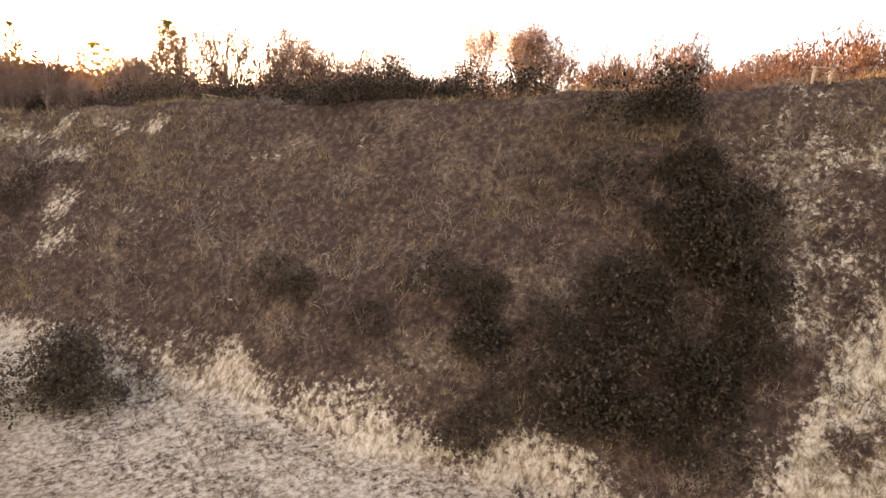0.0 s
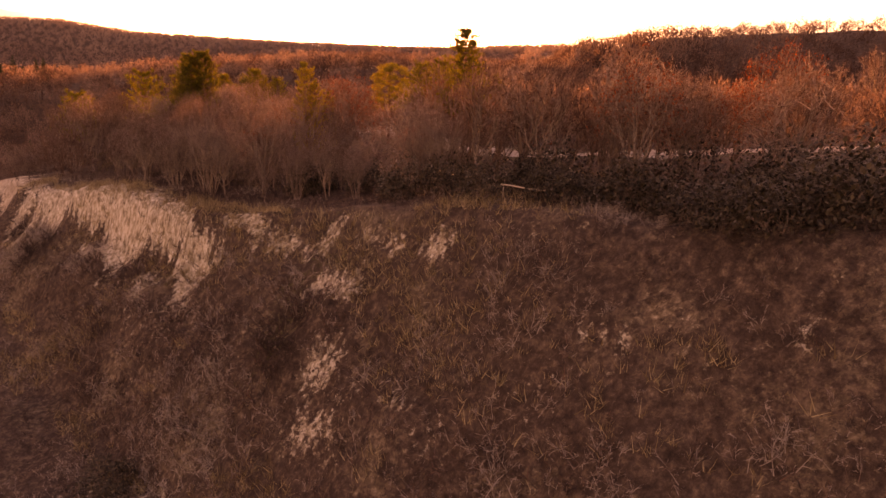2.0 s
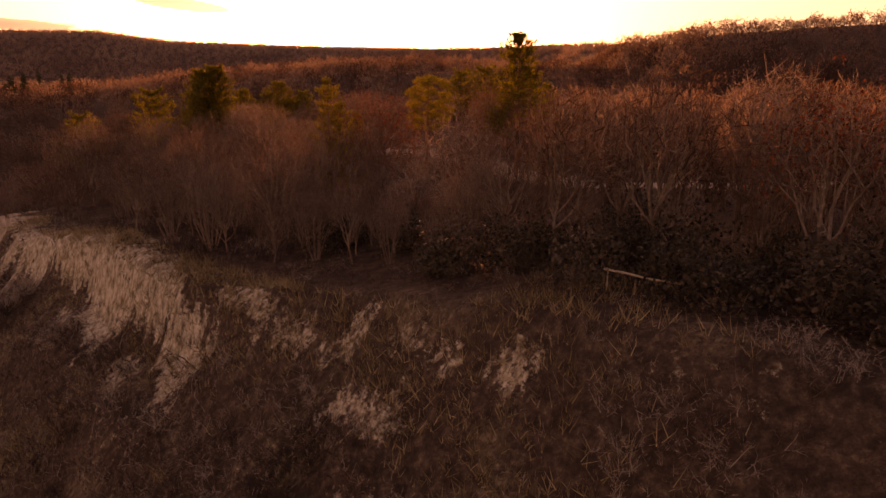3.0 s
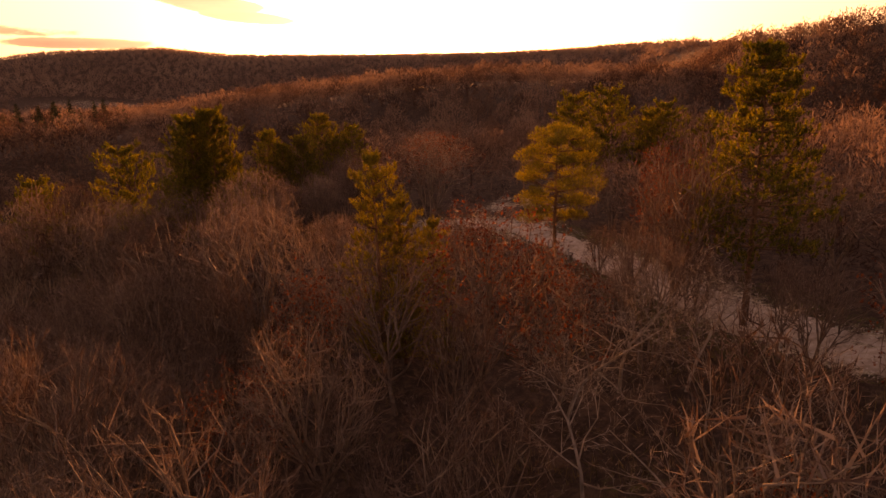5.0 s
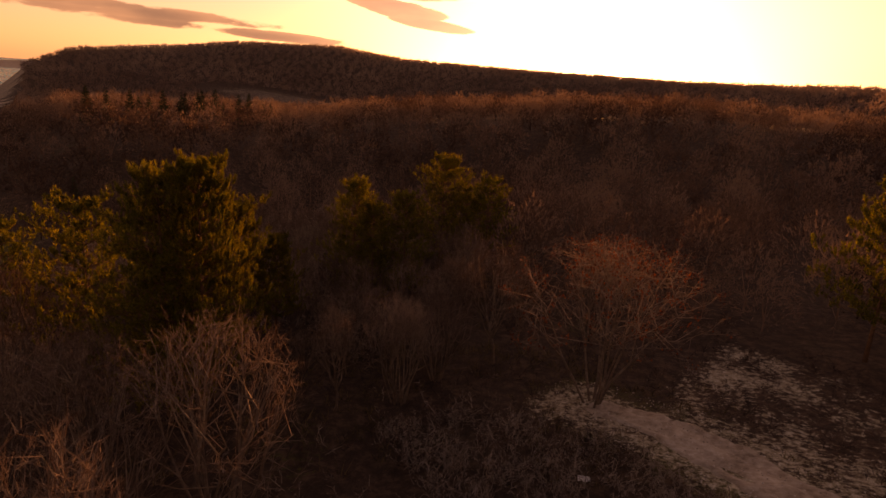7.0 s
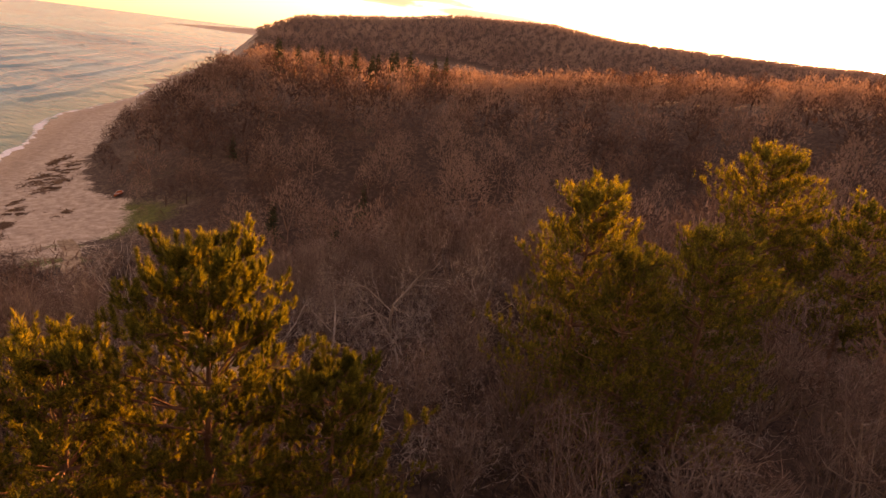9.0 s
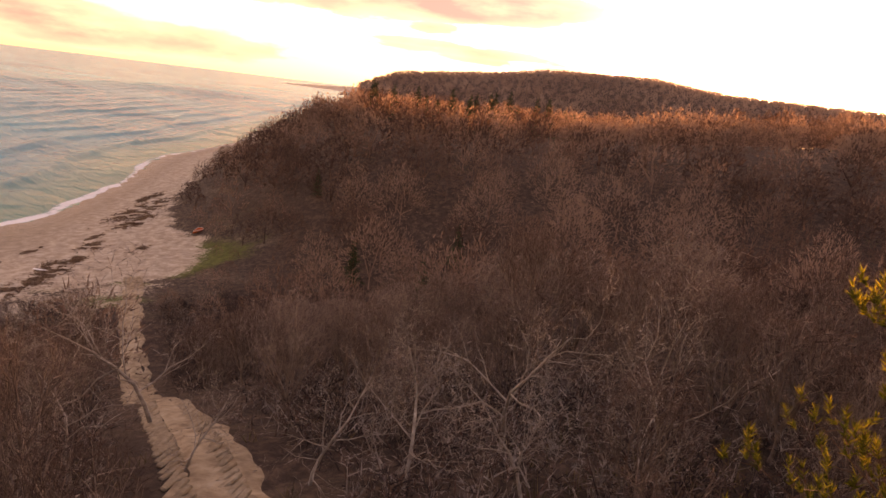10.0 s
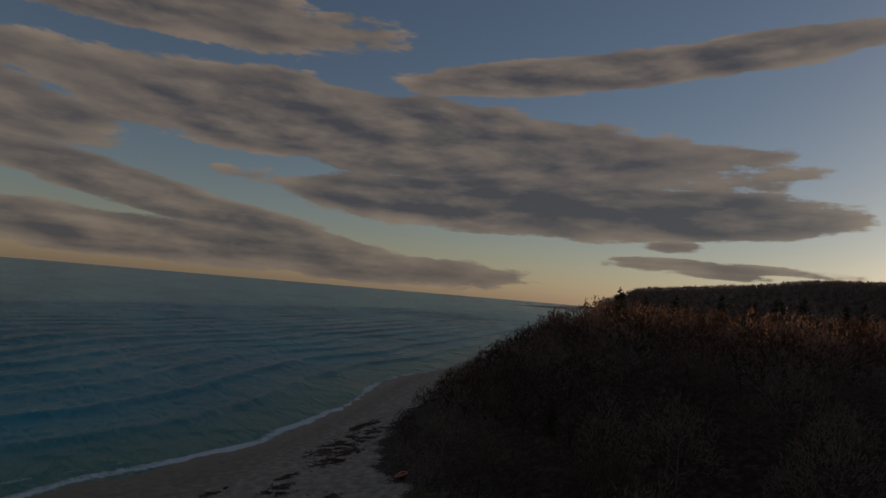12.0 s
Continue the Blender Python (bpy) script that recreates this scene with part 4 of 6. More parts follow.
def shrub_shape(rng, stems=9, height=1.4, w=0.015):
    """The blades of a leafless shrub: bent stems that fan out, and many short twigs that fill a low dome."""
    a, b, ws = [], [], []
    for k in range(stems):
        th = rng.random() * 6.28
        lean = 1.1 * rng.random() ** 0.7
        d = unit(np.array([math.cos(th) * lean, math.sin(th) * lean, 1]))
        p = np.array([rng.normal(0, 0.16), rng.normal(0, 0.16), -0.1])
        knee = p + d * height * (0.28 + 0.12 * rng.random())
        d = unit(d + rng.normal(0, 0.35, 3))
        tip = knee + d * height * (0.25 + 0.25 * rng.random())
        a += [p, knee]
        b += [knee + d * 0.02, tip]
        ws += [w * 1.4, w * 1.1]
        for j in range(5):
            q = (p + (knee - p) * (0.5 + 0.5 * rng.random())) if j < 2 else knee + (tip - knee) * rng.random()
            e = unit(d + rng.normal(0, 0.65, 3) + UP * 0.1)
            t2 = q + e * height * (0.14 + 0.13 * rng.random())
            a.append(q), b.append(t2), ws.append(w)
            for i in range(4):
                r = q + (t2 - q) * (0.2 + 0.8 * rng.random())
                a.append(r), b.append(r + unit(e + rng.normal(0, 0.8, 3)) * height * (0.06 + 0.10 * rng.random())), ws.append(w * 0.8)
    return np.array(a), np.array(b), np.array(ws)


def dark_bush(seed, label, leaves=1000, height=2.2, reach=1.5):
    """A thick bush grown over with ivy: stems, twigs and small dark leaves."""
    rng = np.random.default_rng(seed)
    a, b, w = shrub_shape(rng, 10, height * 0.8, 0.02)
    v, t = spikes(a, b, w, rng)
    ob = thing("dark_bush", label, "bush", "dark bushes on the bluff")
    part("woody_base", tri_mesh("woody_base", v, t, BARK), ob)
    th, el, r = rng.random(leaves) * 6.28, np.arcsin(rng.random(leaves) ** 0.8), 0.55 + 0.5 * rng.random(leaves) ** 0.5
    lump = 1 + 0.3 * np.sin(th * 3 + seed) * np.cos(el * 4)
    at = np.stack([np.cos(th) * np.cos(el) * reach, np.sin(th) * np.cos(el) * reach, 0.15 + np.sin(el) * height], -1) * (r * lump)[:, None]
    part("foliage", leaf_mesh("foliage", at, 0.17, LEAF_DARK, rng), ob, "small dark green-brown leaves")
    return ob


def stand(ob, x, y, scale=1.0, turn=0.0, sink=0.15):
    """A pose on the ground."""
    return pose(x, y, float(ground_z(x, y)) - sink, 0, 0, turn) @ Matrix.Scale(scale, 4)


def plant(ob, x, y, scale=1.0, turn=0.0):
    c = copy_thing(ob, stand(ob, x, y, 1.0, turn))
    c.scale = (scale, scale, scale)
    return c


def remove_thing(ob):
    for o in (*ob.children_recursive, ob):
        bpy.data.objects.remove(o)


# patterns, from which the trees that stand in the wood are copied
GREY = "leafless grey-brown broadleaf tree with fine twigs"
FAN = "leafless tree with many upright reddish twigs"
BARE = [bare_tree(11, 8.5, GREY, hairs=8, hair=0.0055, size=0.34), bare_tree(12, 9.0, GREY, reach=0.33, low=0.28, hairs=8, hair=0.0055, size=0.34), bare_tree(13, 7.5, GREY, reach=0.42, stems=3, low=0.1, hairs=9, hair=0.0055, upright=0.1, kids=(10, 7, 6), size=0.34),
        bare_tree(14, 8.0, FAN, reach=0.38, stems=5, kids=(10, 7, 6), low=0.12, upright=0.3, size=0.5),
        bare_tree(15, 9.5, "tall slim leafless tree", reach=0.22, low=0.3, kids=(8, 6, 6))]
BARE_H = (8.5, 9.0, 7.5, 8.0, 9.5)
CROOKED = [crooked_tree(61, 5.6, "sparse bare tree with pale crooked limbs"), crooked_tree(62, 5.2, "sparse bare tree with pale crooked limbs", kids=(10, 6, 5), spread=60)]
LIGHT = [bare_tree(16, 8.5, GREY, kids=(8, 6, 4), hairs=6, hair=0.018, size=0.5), bare_tree(17, 9.0, GREY, reach=0.31, kids=(8, 6, 4), hairs=6, hair=0.018, size=0.5), bare_tree(18, 7.5, GREY, reach=0.42, stems=3, low=0.1, kids=(8, 6, 4), hairs=6, hair=0.018, size=0.5),
         bare_tree(19, 8.0, FAN, reach=0.38, stems=5, kids=(9, 6, 4), hairs=6, low=0.12, upright=0.3, hair=0.018, size=0.5), bare_tree(20, 9.5, "tall slim leafless tree", reach=0.22, low=0.3, kids=(7, 5, 4), hairs=6, hair=0.018)]
WIDE = bare_tree(23, 7.0, "broad spreading bare tree with a few red leaves beside the track", reach=0.56, leaves=2700, stems=4, kids=(9, 8, 6), hairs=6, low=0.2)
OAK = [bare_tree(21, 7.5, "oak with rust-red dead leaves still on", reach=0.29, leaves=2700, kids=(8, 6, 5), hairs=5), bare_tree(22, 6.5, "small oak with sparse rust-red leaves", reach=0.3, leaves=1500, kids=(7, 5, 5), hairs=6)]
PINE = [pine_tree(31, 8.0, "yellow-green pine with dense upright needle tufts", crown=2.15, base=0.30, needles=110, tuft=(0.15, 0.085), wide=0.0058, whorls=13, boughs=9, top=0.10, lobes=0.10),
        pine_tree(32, 8.5, "yellow-green pine with dense upright needle tufts", crown=2.5, base=0.12, needles=20, tuft=(0.18, 0.12), wide=0.0135, whorls=14, boughs=10, top=0.12, lobes=0.15),
        pine_tree(33, 9.0, "tall pine behind the bare trees", crown=2.9, base=0.25, needles=11, tuft=(0.2, 0.17), wide=0.034, whorls=10, boughs=8, top=0.15, lobes=0.25)]
SCOTS = scots_pine(34, 7.6, "Scots pine with flat golden-green needle plates")
YOUNG = pine_tree(35, 8.6, "young conical yellow-green pine with a slim leading shoot", crown=1.55, base=0.06, needles=13, tuft=(0.15, 0.115), mat=NEEDLE_SCOTS, wide=0.016, whorls=14, boughs=6, top=0.04)
TALL = pine_tree(36, 9.0, "tall dark pine beside the track above the wood", crown=2.5, base=0.3, needles=16, tuft=(0.13, 0.11), wide=0.017, whorls=17, boughs=8, top=0.08, lobes=0.25, taper=(0.9, 1.0, 0.58, 0.34), lift=0.03)
SPRUCE_FAR = spruce_tree(42, 8.0, "dark conifer in a row on the far ridge", layers=13, wide=0.06)


def tree_top(ob, x, y, z_top, height, turn=0.0):
    """Plants a copy so that its top, that of a pattern of the given height, stands at z_top."""
    g = float(ground_z(x, y)) - 0.15
    return plant(ob, x, y, (z_top - g) / height, turn)


# dark bushes on the face and along the top of the bluff
BUSH = [dark_bush(51, "dense dark bush overgrown with ivy"), dark_bush(52, "low dark thorny bush", 850, 1.5, 1.3)]
bushes = np.random.default_rng(9)
for u, v, n, du, dv in ((-43.5, -2.2, 7, 1.0, 0.9), (-47.0, -8.5, 22, 1.3, 2.0), (-44, -10.5, 14, 2.4, 1.4), (-38, -10.5, 6, 2, 1.2), (-16.5, -15.5, 7, 1.6, 1.6), (-27, -10.5, 5, 4, 0.8), (-35, -12.5, 4, 3, 0.8), (-2, -13.5, 3, 2, 1.0), (-26, 1.0, 8, 5, 0.8), (-22, 2.5, 10, 6, 1.2), (-8, 3.0, 9, 5, 1.2), (-13, 8, 9, 6, 3.5), (5, 5.5, 6, 4, 1.5), (-32, 3, 6, 5, 1.5), (-21, 4.5, 18, 7, 2.0), (-45.0, -5.5, 12, 1.5, 1.5), (-46.5, -12, 8, 1.6, 0.9)):
    for _ in range(n):
        x, y = from_along(u + bushes.normal(0, du), v + bushes.normal(0, dv))
        plant(BUSH[int(bushes.integers(0, 2))], x, y, bushes.uniform(0.7, 1.25), bushes.uniform(0, 360))
for ob in BUSH:
    remove_thing(ob)
# pines along the way
for x, y, z, k, turn in ((-14.3, 44.7, 24.5, 0, 20), (-15.5, 44.2, 24.1, 1, 140), (-16.0, 46.3, 22.6, 1, 200), (-21.6, 47.3, 21.8, 2, 260), (-31.2, 51.8, 18.9, 2, 50),
                         (-16.6, 51.3, 21.6, 0, 75), (-17.9, 50.0, 20.2, 1, 190), (-14.6, 61.7, 21.6, 1, 330), (-12.9, 60.6, 20.4, 1, 120), (-11.4, 62.4, 21.0, 1, 222), (-7.6, 72.2, 20.9, 2, 12), (-9.6, 74.0, 19.9, 2, 212), (-11.1, 71.8, 22.4, 1, 60), (-15.2, 52.4, 19.9, 0, 15), (14.1, 58.6, 24.1, 2, 10),
                         (17.4, 58.6, 24.6, 2, 190), (20.2, 56.1, 22.6, 2, 80), (21.9, 56.6, 23.3, 2, 250), (24.0, 52.0, 22.6, 2, 300), (-19.5, 51.0, 17.5, 2, 99)):
    tree_top(PINE[k], x, y, z, (8.0, 8.5, 9.0)[k], turn)
tree_top(SCOTS, 6.6, 31.4, 24.1, 7.6, 40)
tree_top(YOUNG, -1.75, 24.2, 23.8, 8.6, 0)
tree_top(YOUNG, -0.9, 24.9, 21.8, 8.6, 110)
tree_top(YOUNG, 0.3, 23.6, 21.2, 8.6, 200)
tree_top(TALL, 13.6, 24.8, 27.4, 9.0, 0)
# oaks with red leaves, and marked bare trees
tree_top(WIDE, 0.6, 50.8, 21.8, 6.8, 30)
for x, y, z, k, turn in ((2.2, 19.4, 22.5, 0, 10), (-4.0, 22.1, 19.6, 1, 100), (-5.5, 16.5, 18.6, 1, 200), (11.6, 28.2, 22.0, 0, 300), (13.5, 33.5, 22.5, 0, 33), (4.4, 20.0, 20.5, 1, 150),
                         (14.6, -9.7, 24.2, 1, 12), (22.5, -6.5, 23.4, 0, 45), (24.4, -20.6, 25.3, 0, 190), (28.1, -1.5, 25.8, 1, 270), (13.5, 15.0, 21.6, 1, 222)):
    tree_top(OAK[k], x, y, z, (7.5, 6.5)[k] * 0.97, turn)
for x, y, z, k, turn in ((-10.2, 38.9, 21.0, 2, 5), (-19.3, 65.0, 16.4, 2, 150), (10.6, 24.6, 23.3, 1, 60), (8.6, 22.4, 20.4, 2, 0), (-6.7, 24.6, 21.7, 2, 20), (-10.6, 26.5, 20.4, 0, 220), (-4.2, 28.5, 20.2, 2, 320),
                         (-8.5, 30.5, 20.2, 2, 120), (-38.5, 62.3, 12.2, 4, 15), (30.5, -19.0, 26.2, 1, 0), (36.0, -14.0, 27.2, 4, 40)):
    tree_top(BARE[k], x, y, z, BARE_H[k] * 0.93, turn)

for x, y, z, k, turn in ((-23.3, 66.4, 17.0, 0, 50), (-33.0, 62.0, 15.2, 1, 0), (-23.4, 62.6, 16.2, 1, 240), (-25.3, 61.6, 15.4, 0, 130), (-21.0, 63.5, 15.9, 0, 300), (-36.6, 60.2, 12.6, 1, 80), (-19.8, 68.3, 17.2, 1, 20), (-27.8, 60.0, 14.2, 1, 200), (-30.6, 58.6, 14.0, 0, 260),
                         (6.2, 12.6, 21.0, 1, 40), (4.0, 14.2, 19.0, 1, 210), (4.8, 19.6, 19.9, 1, 75), (7.0, 20.8, 19.9, 0, 20), (9.3, 20.4, 19.7, 1, 140)):
    tree_top(CROOKED[k], x, y, z, (5.9, 5.5)[k], turn)

# young trees along the near side of the track
for x, y, h, k, turn in ((11.2, 24.0, 4.4, 4, 0), (11.6, 26.4, 3.6, 4, 60), (9.6, 28.0, 4.8, 1, 10), (9.0, 31.0, 3.8, 4, 200), (13.4, 21.6, 4.2, 4, 300), (8.8, 26.0, 3.2, 2, 77), (12.6, 18.6, 5.0, 1, 30), (16.0, 18.4, 4.4, 4, 160)):
    tree_top(BARE[k], x, y, float(ground_z(x, y)) + h, BARE_H[k], turn)
# the wood near the way, tree by tree
wood = np.random.default_rng(7)
taken = [(o.location.x, o.location.y) for o in bpy.data.objects if o.parent is None and o.name.split(".")[0] in ("pine_tree", "bare_tree", "spruce_tree")]
LINE = [(row[1], row[2]) for row in PATH]


def wooded(x, y):
    """How far a place is under trees, from 0 to 1."""
    u, v = along(x, y)
    vt = np.interp(u, TOE_U, TOE_V)
    n = fbm(x, y, 14, 3, 61)
    edge = np.interp(u, (-40, -22, -10, 0, 8, 40), (22, 18, 8, 2, -0.5, 0))
    a = step(-1, 2.5, v - edge + 1.5 * n)
    hill = step(0.5, 2.5, v - vt + n) * step(100, 111, u + 2 * n - 0.1 * v + 0.6 * np.clip(v, 0, 20)) + step(5, 9, v + n) * step(60, 75, u)
    w = np.clip(np.maximum(a, hill), 0, 1)
    w = w * step(2.6, 3.6, track_dist(x, y, ROAD) + 0.6 * n) * step(2.0, 3.0, track_dist(x, y, PATH_DOWN) + 0.4 * n)
    w = w * step(6.5, 8.5, np.hypot((x - 8) / 1.1, (y - 54) / 1.2)) * (1 - beach_flat(u, v))
    return w


EYE = [(row[1], row[2], row[3]) for row in PATH]
count = 0
for _ in range(9000):
    x, y = wood.uniform(-46, 48), wood.uniform(-22, 96)
    near = float(track_dist(np.array(x), np.array(y), LINE))
    if near > 20 or float(wooded(x, y)) < wood.random() or count >= 104:
        continue
    if min(math.hypot(x - a, y - b) for a, b in taken) < (2.5 if near < 16 else 3.2):
        continue
    if math.hypot(x / 11.0, (y - 38.5) / 8.8) < 1 or float(track_dist(np.array(x), np.array(y), ROAD)) < 4.2:
        continue
    k = int(wood.choice(5, p=(0.32, 0.2, 0.28, 0.1, 0.1)))
    top = float(ground_z(x, y)) + wood.uniform(4.6, 7.8)
    if 2 < x < 18 and 2 < y < 31:
        if wood.random() < (0.9 if y < 24 else 0.6):
            continue
        top -= 2.2
    uu, vv = along(x, y)
    if uu > 66 and vv < 22:
        top -= 2.6
    eye = min(EYE, key=lambda p: math.hypot(p[0] - x, p[1] - y))[2]
    top = min(top, 25.0 if y < 60 else 17.0, eye - np.interp(near, (0, 5, 9, 14), (5.5, 4.5, 2.0, 0)))
    kind = BARE if near < 13 else LIGHT
    tree_top(kind[k], x, y, top, BARE_H[k], wood.uniform(0, 360))
    taken.append((x, y))
    count += 1
count = 0
for _ in range(3000):
    x, y = wood.uniform(-50, -6), wood.uniform(50, 94)
    near = float(track_dist(np.array(x), np.array(y), LINE))
    if count >= 80 or near > 20 or float(wooded(x, y)) < 0.5 or min(math.hypot(x - a, y - b) for a, b in taken) < 1.85:
        continue
    k = int(wood.choice(5, p=(0.36, 0.2, 0.34, 0.05, 0.05)))
    eye = min(EYE, key=lambda p: math.hypot(p[0] - x, p[1] - y))[2]
    top = min(float(ground_z(x, y)) + wood.uniform(3.0, 4.8), eye - np.interp(near, (0, 4, 7, 12), (5.0, 3.5, 2.5, 1.8)))
    tree_top((BARE if near < 10 else LIGHT)[k], x, y, top, BARE_H[k], wood.uniform(0, 360))
    taken.append((x, y))
    count += 1
for _ in range(24):
    uu, vv = wood.uniform(-40, 6), wood.uniform(6, 20)
    x, y = from_along(uu, vv)
    if float(track_dist(np.array(x), np.array(y), ROAD)) < 2.5 or float(track_dist(np.array(x), np.array(y), LINE)) < 5:
        continue
    if wood.random() < 0.22:
        k = int(wood.integers(0, 2))
        tree_top(OAK[k], x, y, float(ground_z(x, y)) + wood.uniform(4.0, 6.5), (7.5, 6.5)[k], wood.uniform(0, 360))
    else:
        k = int(wood.integers(0, 5))
        tree_top(LIGHT[k], x, y, float(ground_z(x, y)) + wood.uniform(4.2, 7.0), BARE_H[k], wood.uniform(0, 360))
belt = 0
for _ in range(400):
    uu, vv = wood.uniform(-18, 14), wood.uniform(5.5, 15)
    x, y = from_along(uu, vv)
    if belt >= 19 or y > 3 or float(track_dist(np.array(x), np.array(y), LINE)) < 4 or min(math.hypot(x - a, y - b) for a, b in taken) < 2.3:
        continue
    k = int(wood.choice(5, p=(0.3, 0.25, 0.1, 0.1, 0.25)))
    tree_top(LIGHT[k], x, y, min(float(ground_z(x, y)) + wood.uniform(5.0, 8.2), 24.5 if x > 5 else 21.5), BARE_H[k], wood.uniform(0, 360))
    taken.append((x, y))
    belt += 1
belt = 0
for _ in range(600):
    uu, vv = wood.uniform(-8, 36), wood.uniform(-1.2, 9)
    x, y = from_along(uu, vv)
    gap = float(track_dist(np.array(x), np.array(y), LINE))
    if belt >= 62 or float(wooded(x, y)) < 0.5 or min(math.hypot(x - a, y - b) for a, b in taken) < 1.7:
        continue
    k = int(wood.choice(5, p=(0.36, 0.2, 0.3, 0.04, 0.1)))
    tree_top((BARE if gap < 12 else LIGHT)[k], x, y, float(ground_z(x, y)) + wood.uniform(3.6, 5.6) * (0.72 if gap < 6 else 1.0), BARE_H[k], wood.uniform(0, 360))
    taken.append((x, y))
    belt += 1
for _ in range(30):
    uu, vv = wood.uniform(-72, -18), wood.uniform(22.5, 40)
    x, y = from_along(uu, vv)
    k = int(wood.choice(5, p=(0.3, 0.25, 0.1, 0.05, 0.3)))
    tree_top(LIGHT[k], x, y, float(ground_z(x, y)) + wood.uniform(5.0, 8.5), BARE_H[k], wood.uniform(0, 360))
# conifers along the far ridge
for k in range(38):
    t = k / 37
    x, y = -101 + 30 * t + wood.normal(0, 2), 138 + 21 * t + wood.normal(0, 3)
    if wood.random() < 0.8:
        plant(SPRUCE_FAR, x, y, wood.uniform(0.65, 1.05), wood.uniform(0, 360))
for x, y in ((-47, 96), (-52.7, 89.4), (-40, 92), (-70, 100), (-44, 88)):
    plant(SPRUCE_FAR, x, y, wood.uniform(0.4, 0.6), wood.uniform(0, 360))
for ob in BARE + OAK + PINE + LIGHT + CROOKED + [WIDE, SCOTS, YOUNG, TALL, SPRUCE_FAR]:
    remove_thing(ob)


# ---- far woods and brush, beyond counting ----
def scatter(shapes, places, rng, radius):
    """Many copies of blade sets (a, b, width) as one array; places: rows of x, y, z, scale, tone."""
    vs, tones = [], []
    which = rng.integers(0, len(shapes), len(places))
    for k, (a, b, w) in enumerate(shapes):
        sel = places[which == k]
        if not len(sel):
            continue
        th = rng.random(len(sel)) * 6.28
        c, s = np.cos(th), np.sin(th)

        def put(p):
            x = p[None, :, 0] * c[:, None] - p[None, :, 1] * s[:, None]
            y = p[None, :, 0] * s[:, None] + p[None, :, 1] * c[:, None]
            q = np.stack([x, y, np.broadcast_to(p[None, :, 2], x.shape)], -1) * sel[:, None, 3:4]
            return (q + sel[:, None, :3]).reshape(-1, 3)

        v, _ = spikes(put(a), put(b), (w[None] * sel[:, 3:4]).reshape(-1) * radius, rng)
        vs.append(v)
        tones.append(np.repeat(sel[:, 4], len(a) * 3))
    v = np.concatenate(vs)
    return v, np.arange(len(v)).reshape(-1, 3), np.concatenate(tones)


def crown_shape(rng, n, height=6.0, reach=2.4, w=0.05, low=0.4, twig=0.9):
    """The blades of a far leafless crown: limbs from the stem out to a dome of twigs."""
    th = rng.random(n) * 6.28
    el = np.arcsin(rng.random(n) ** 0.7)
    dome = np.stack([np.cos(th) * np.cos(el) * reach, np.sin(th) * np.cos(el) * reach, height * low + np.sin(el) * height * (1 - low)], -1)
    dome *= (0.72 + 0.3 * rng.random((n, 1)) ** 0.5) * (1 + 0.16 * np.sin(th * 3 + rng.random() * 6) * np.cos(el * 5))[:, None]
    core = dome - np.array([0, 0, height * low])
    d = core / (np.linalg.norm(core, axis=1, keepdims=True) + 1e-9) * 0.9 + rng.normal(0, 0.4, (n, 3)) + np.array([0, 0, 0.2])
    d /= np.linalg.norm(d, axis=1, keepdims=True)
    size = twig * (0.6 + 0.8 * rng.random((n, 1)))
    k = 4
    limb = dome[:k] * np.array([0.75, 0.75, 0.9])
    a = np.concatenate([np.zeros((1, 3)), np.tile([0, 0, height * 0.2], (k, 1)), dome - d * size * 0.5])
    b = np.concatenate([[[0, 0, height * 0.5]], limb, dome + d * size * 0.5])
    return a, b, np.concatenate([[0.12], [w * 1.2] * k, [w] * n])


def stuff(name, arrays, mat, label, category):
    v, t, tone = arrays
    return tagged(new(name, tri_mesh(name, v, t, mat, tone=tone)), label, category, kind="stuff")


rng = np.random.default_rng(5)
# middle distance: the wooded hill across the valley and the ground round the way
mid = [crown_shape(rng, 190, reach=3.0, w=0.13, twig=0.55, low=0.25) for _ in range(7)]
mx, my = rng.uniform(-175, 110, 60000), rng.uniform(-90, 215, 60000)
keep = (wooded(mx, my) > rng.random(60000)) & (np.hypot(mx + 5, my - 45) < 175)
dist = track_dist(mx, my, LINE)
keep &= dist > 19.5
mx, my, dist = mx[keep], my[keep], dist[keep]
cell, sel = set(), []
for k in range(len(mx)):
    g = 4.4 if dist[k] < 60 else 3.4 if mx[k] > 62 else 4.9
    c = (int(mx[k] // g), int(my[k] // g), g)
    if c not in cell:
        cell.add(c)
        sel.append(k)
mx, my = mx[sel], my[sel]
u, v = along(mx, my)
scale = rng.uniform(0.6, 1.05, len(mx)) * np.interp(v - np.interp(u, TOE_U, TOE_V), (0, 12), (0.45, 1.0)) * np.interp(mx, (74, 92), (1.0, 0.5)) * np.where((u > 84) & (u < 113) & (v < 9), 0.5, 1.0)
places = np.stack([mx, my, ground_z(mx, my) - 0.2, scale, rng.normal(0.04, 0.20, len(mx)) + 0.22 * fbm(mx, my, 22, 3, 91)], 1)
close = dist[sel] < 58
fine = [crown_shape(rng, 430, reach=2.9, w=0.058, twig=0.46, low=0.25) for _ in range(4)]
stuff("hillside_wood", scatter(fine, places[close], rng, 1.0), TWIG_FAR, "leafless brown trees thronging the near hillside", "woods")
places = places[~close]
stuff("far_wood", scatter(mid, places, rng, 1.0), TWIG_FAR, "leafless brown wood on the hillside across the valley", "woods")
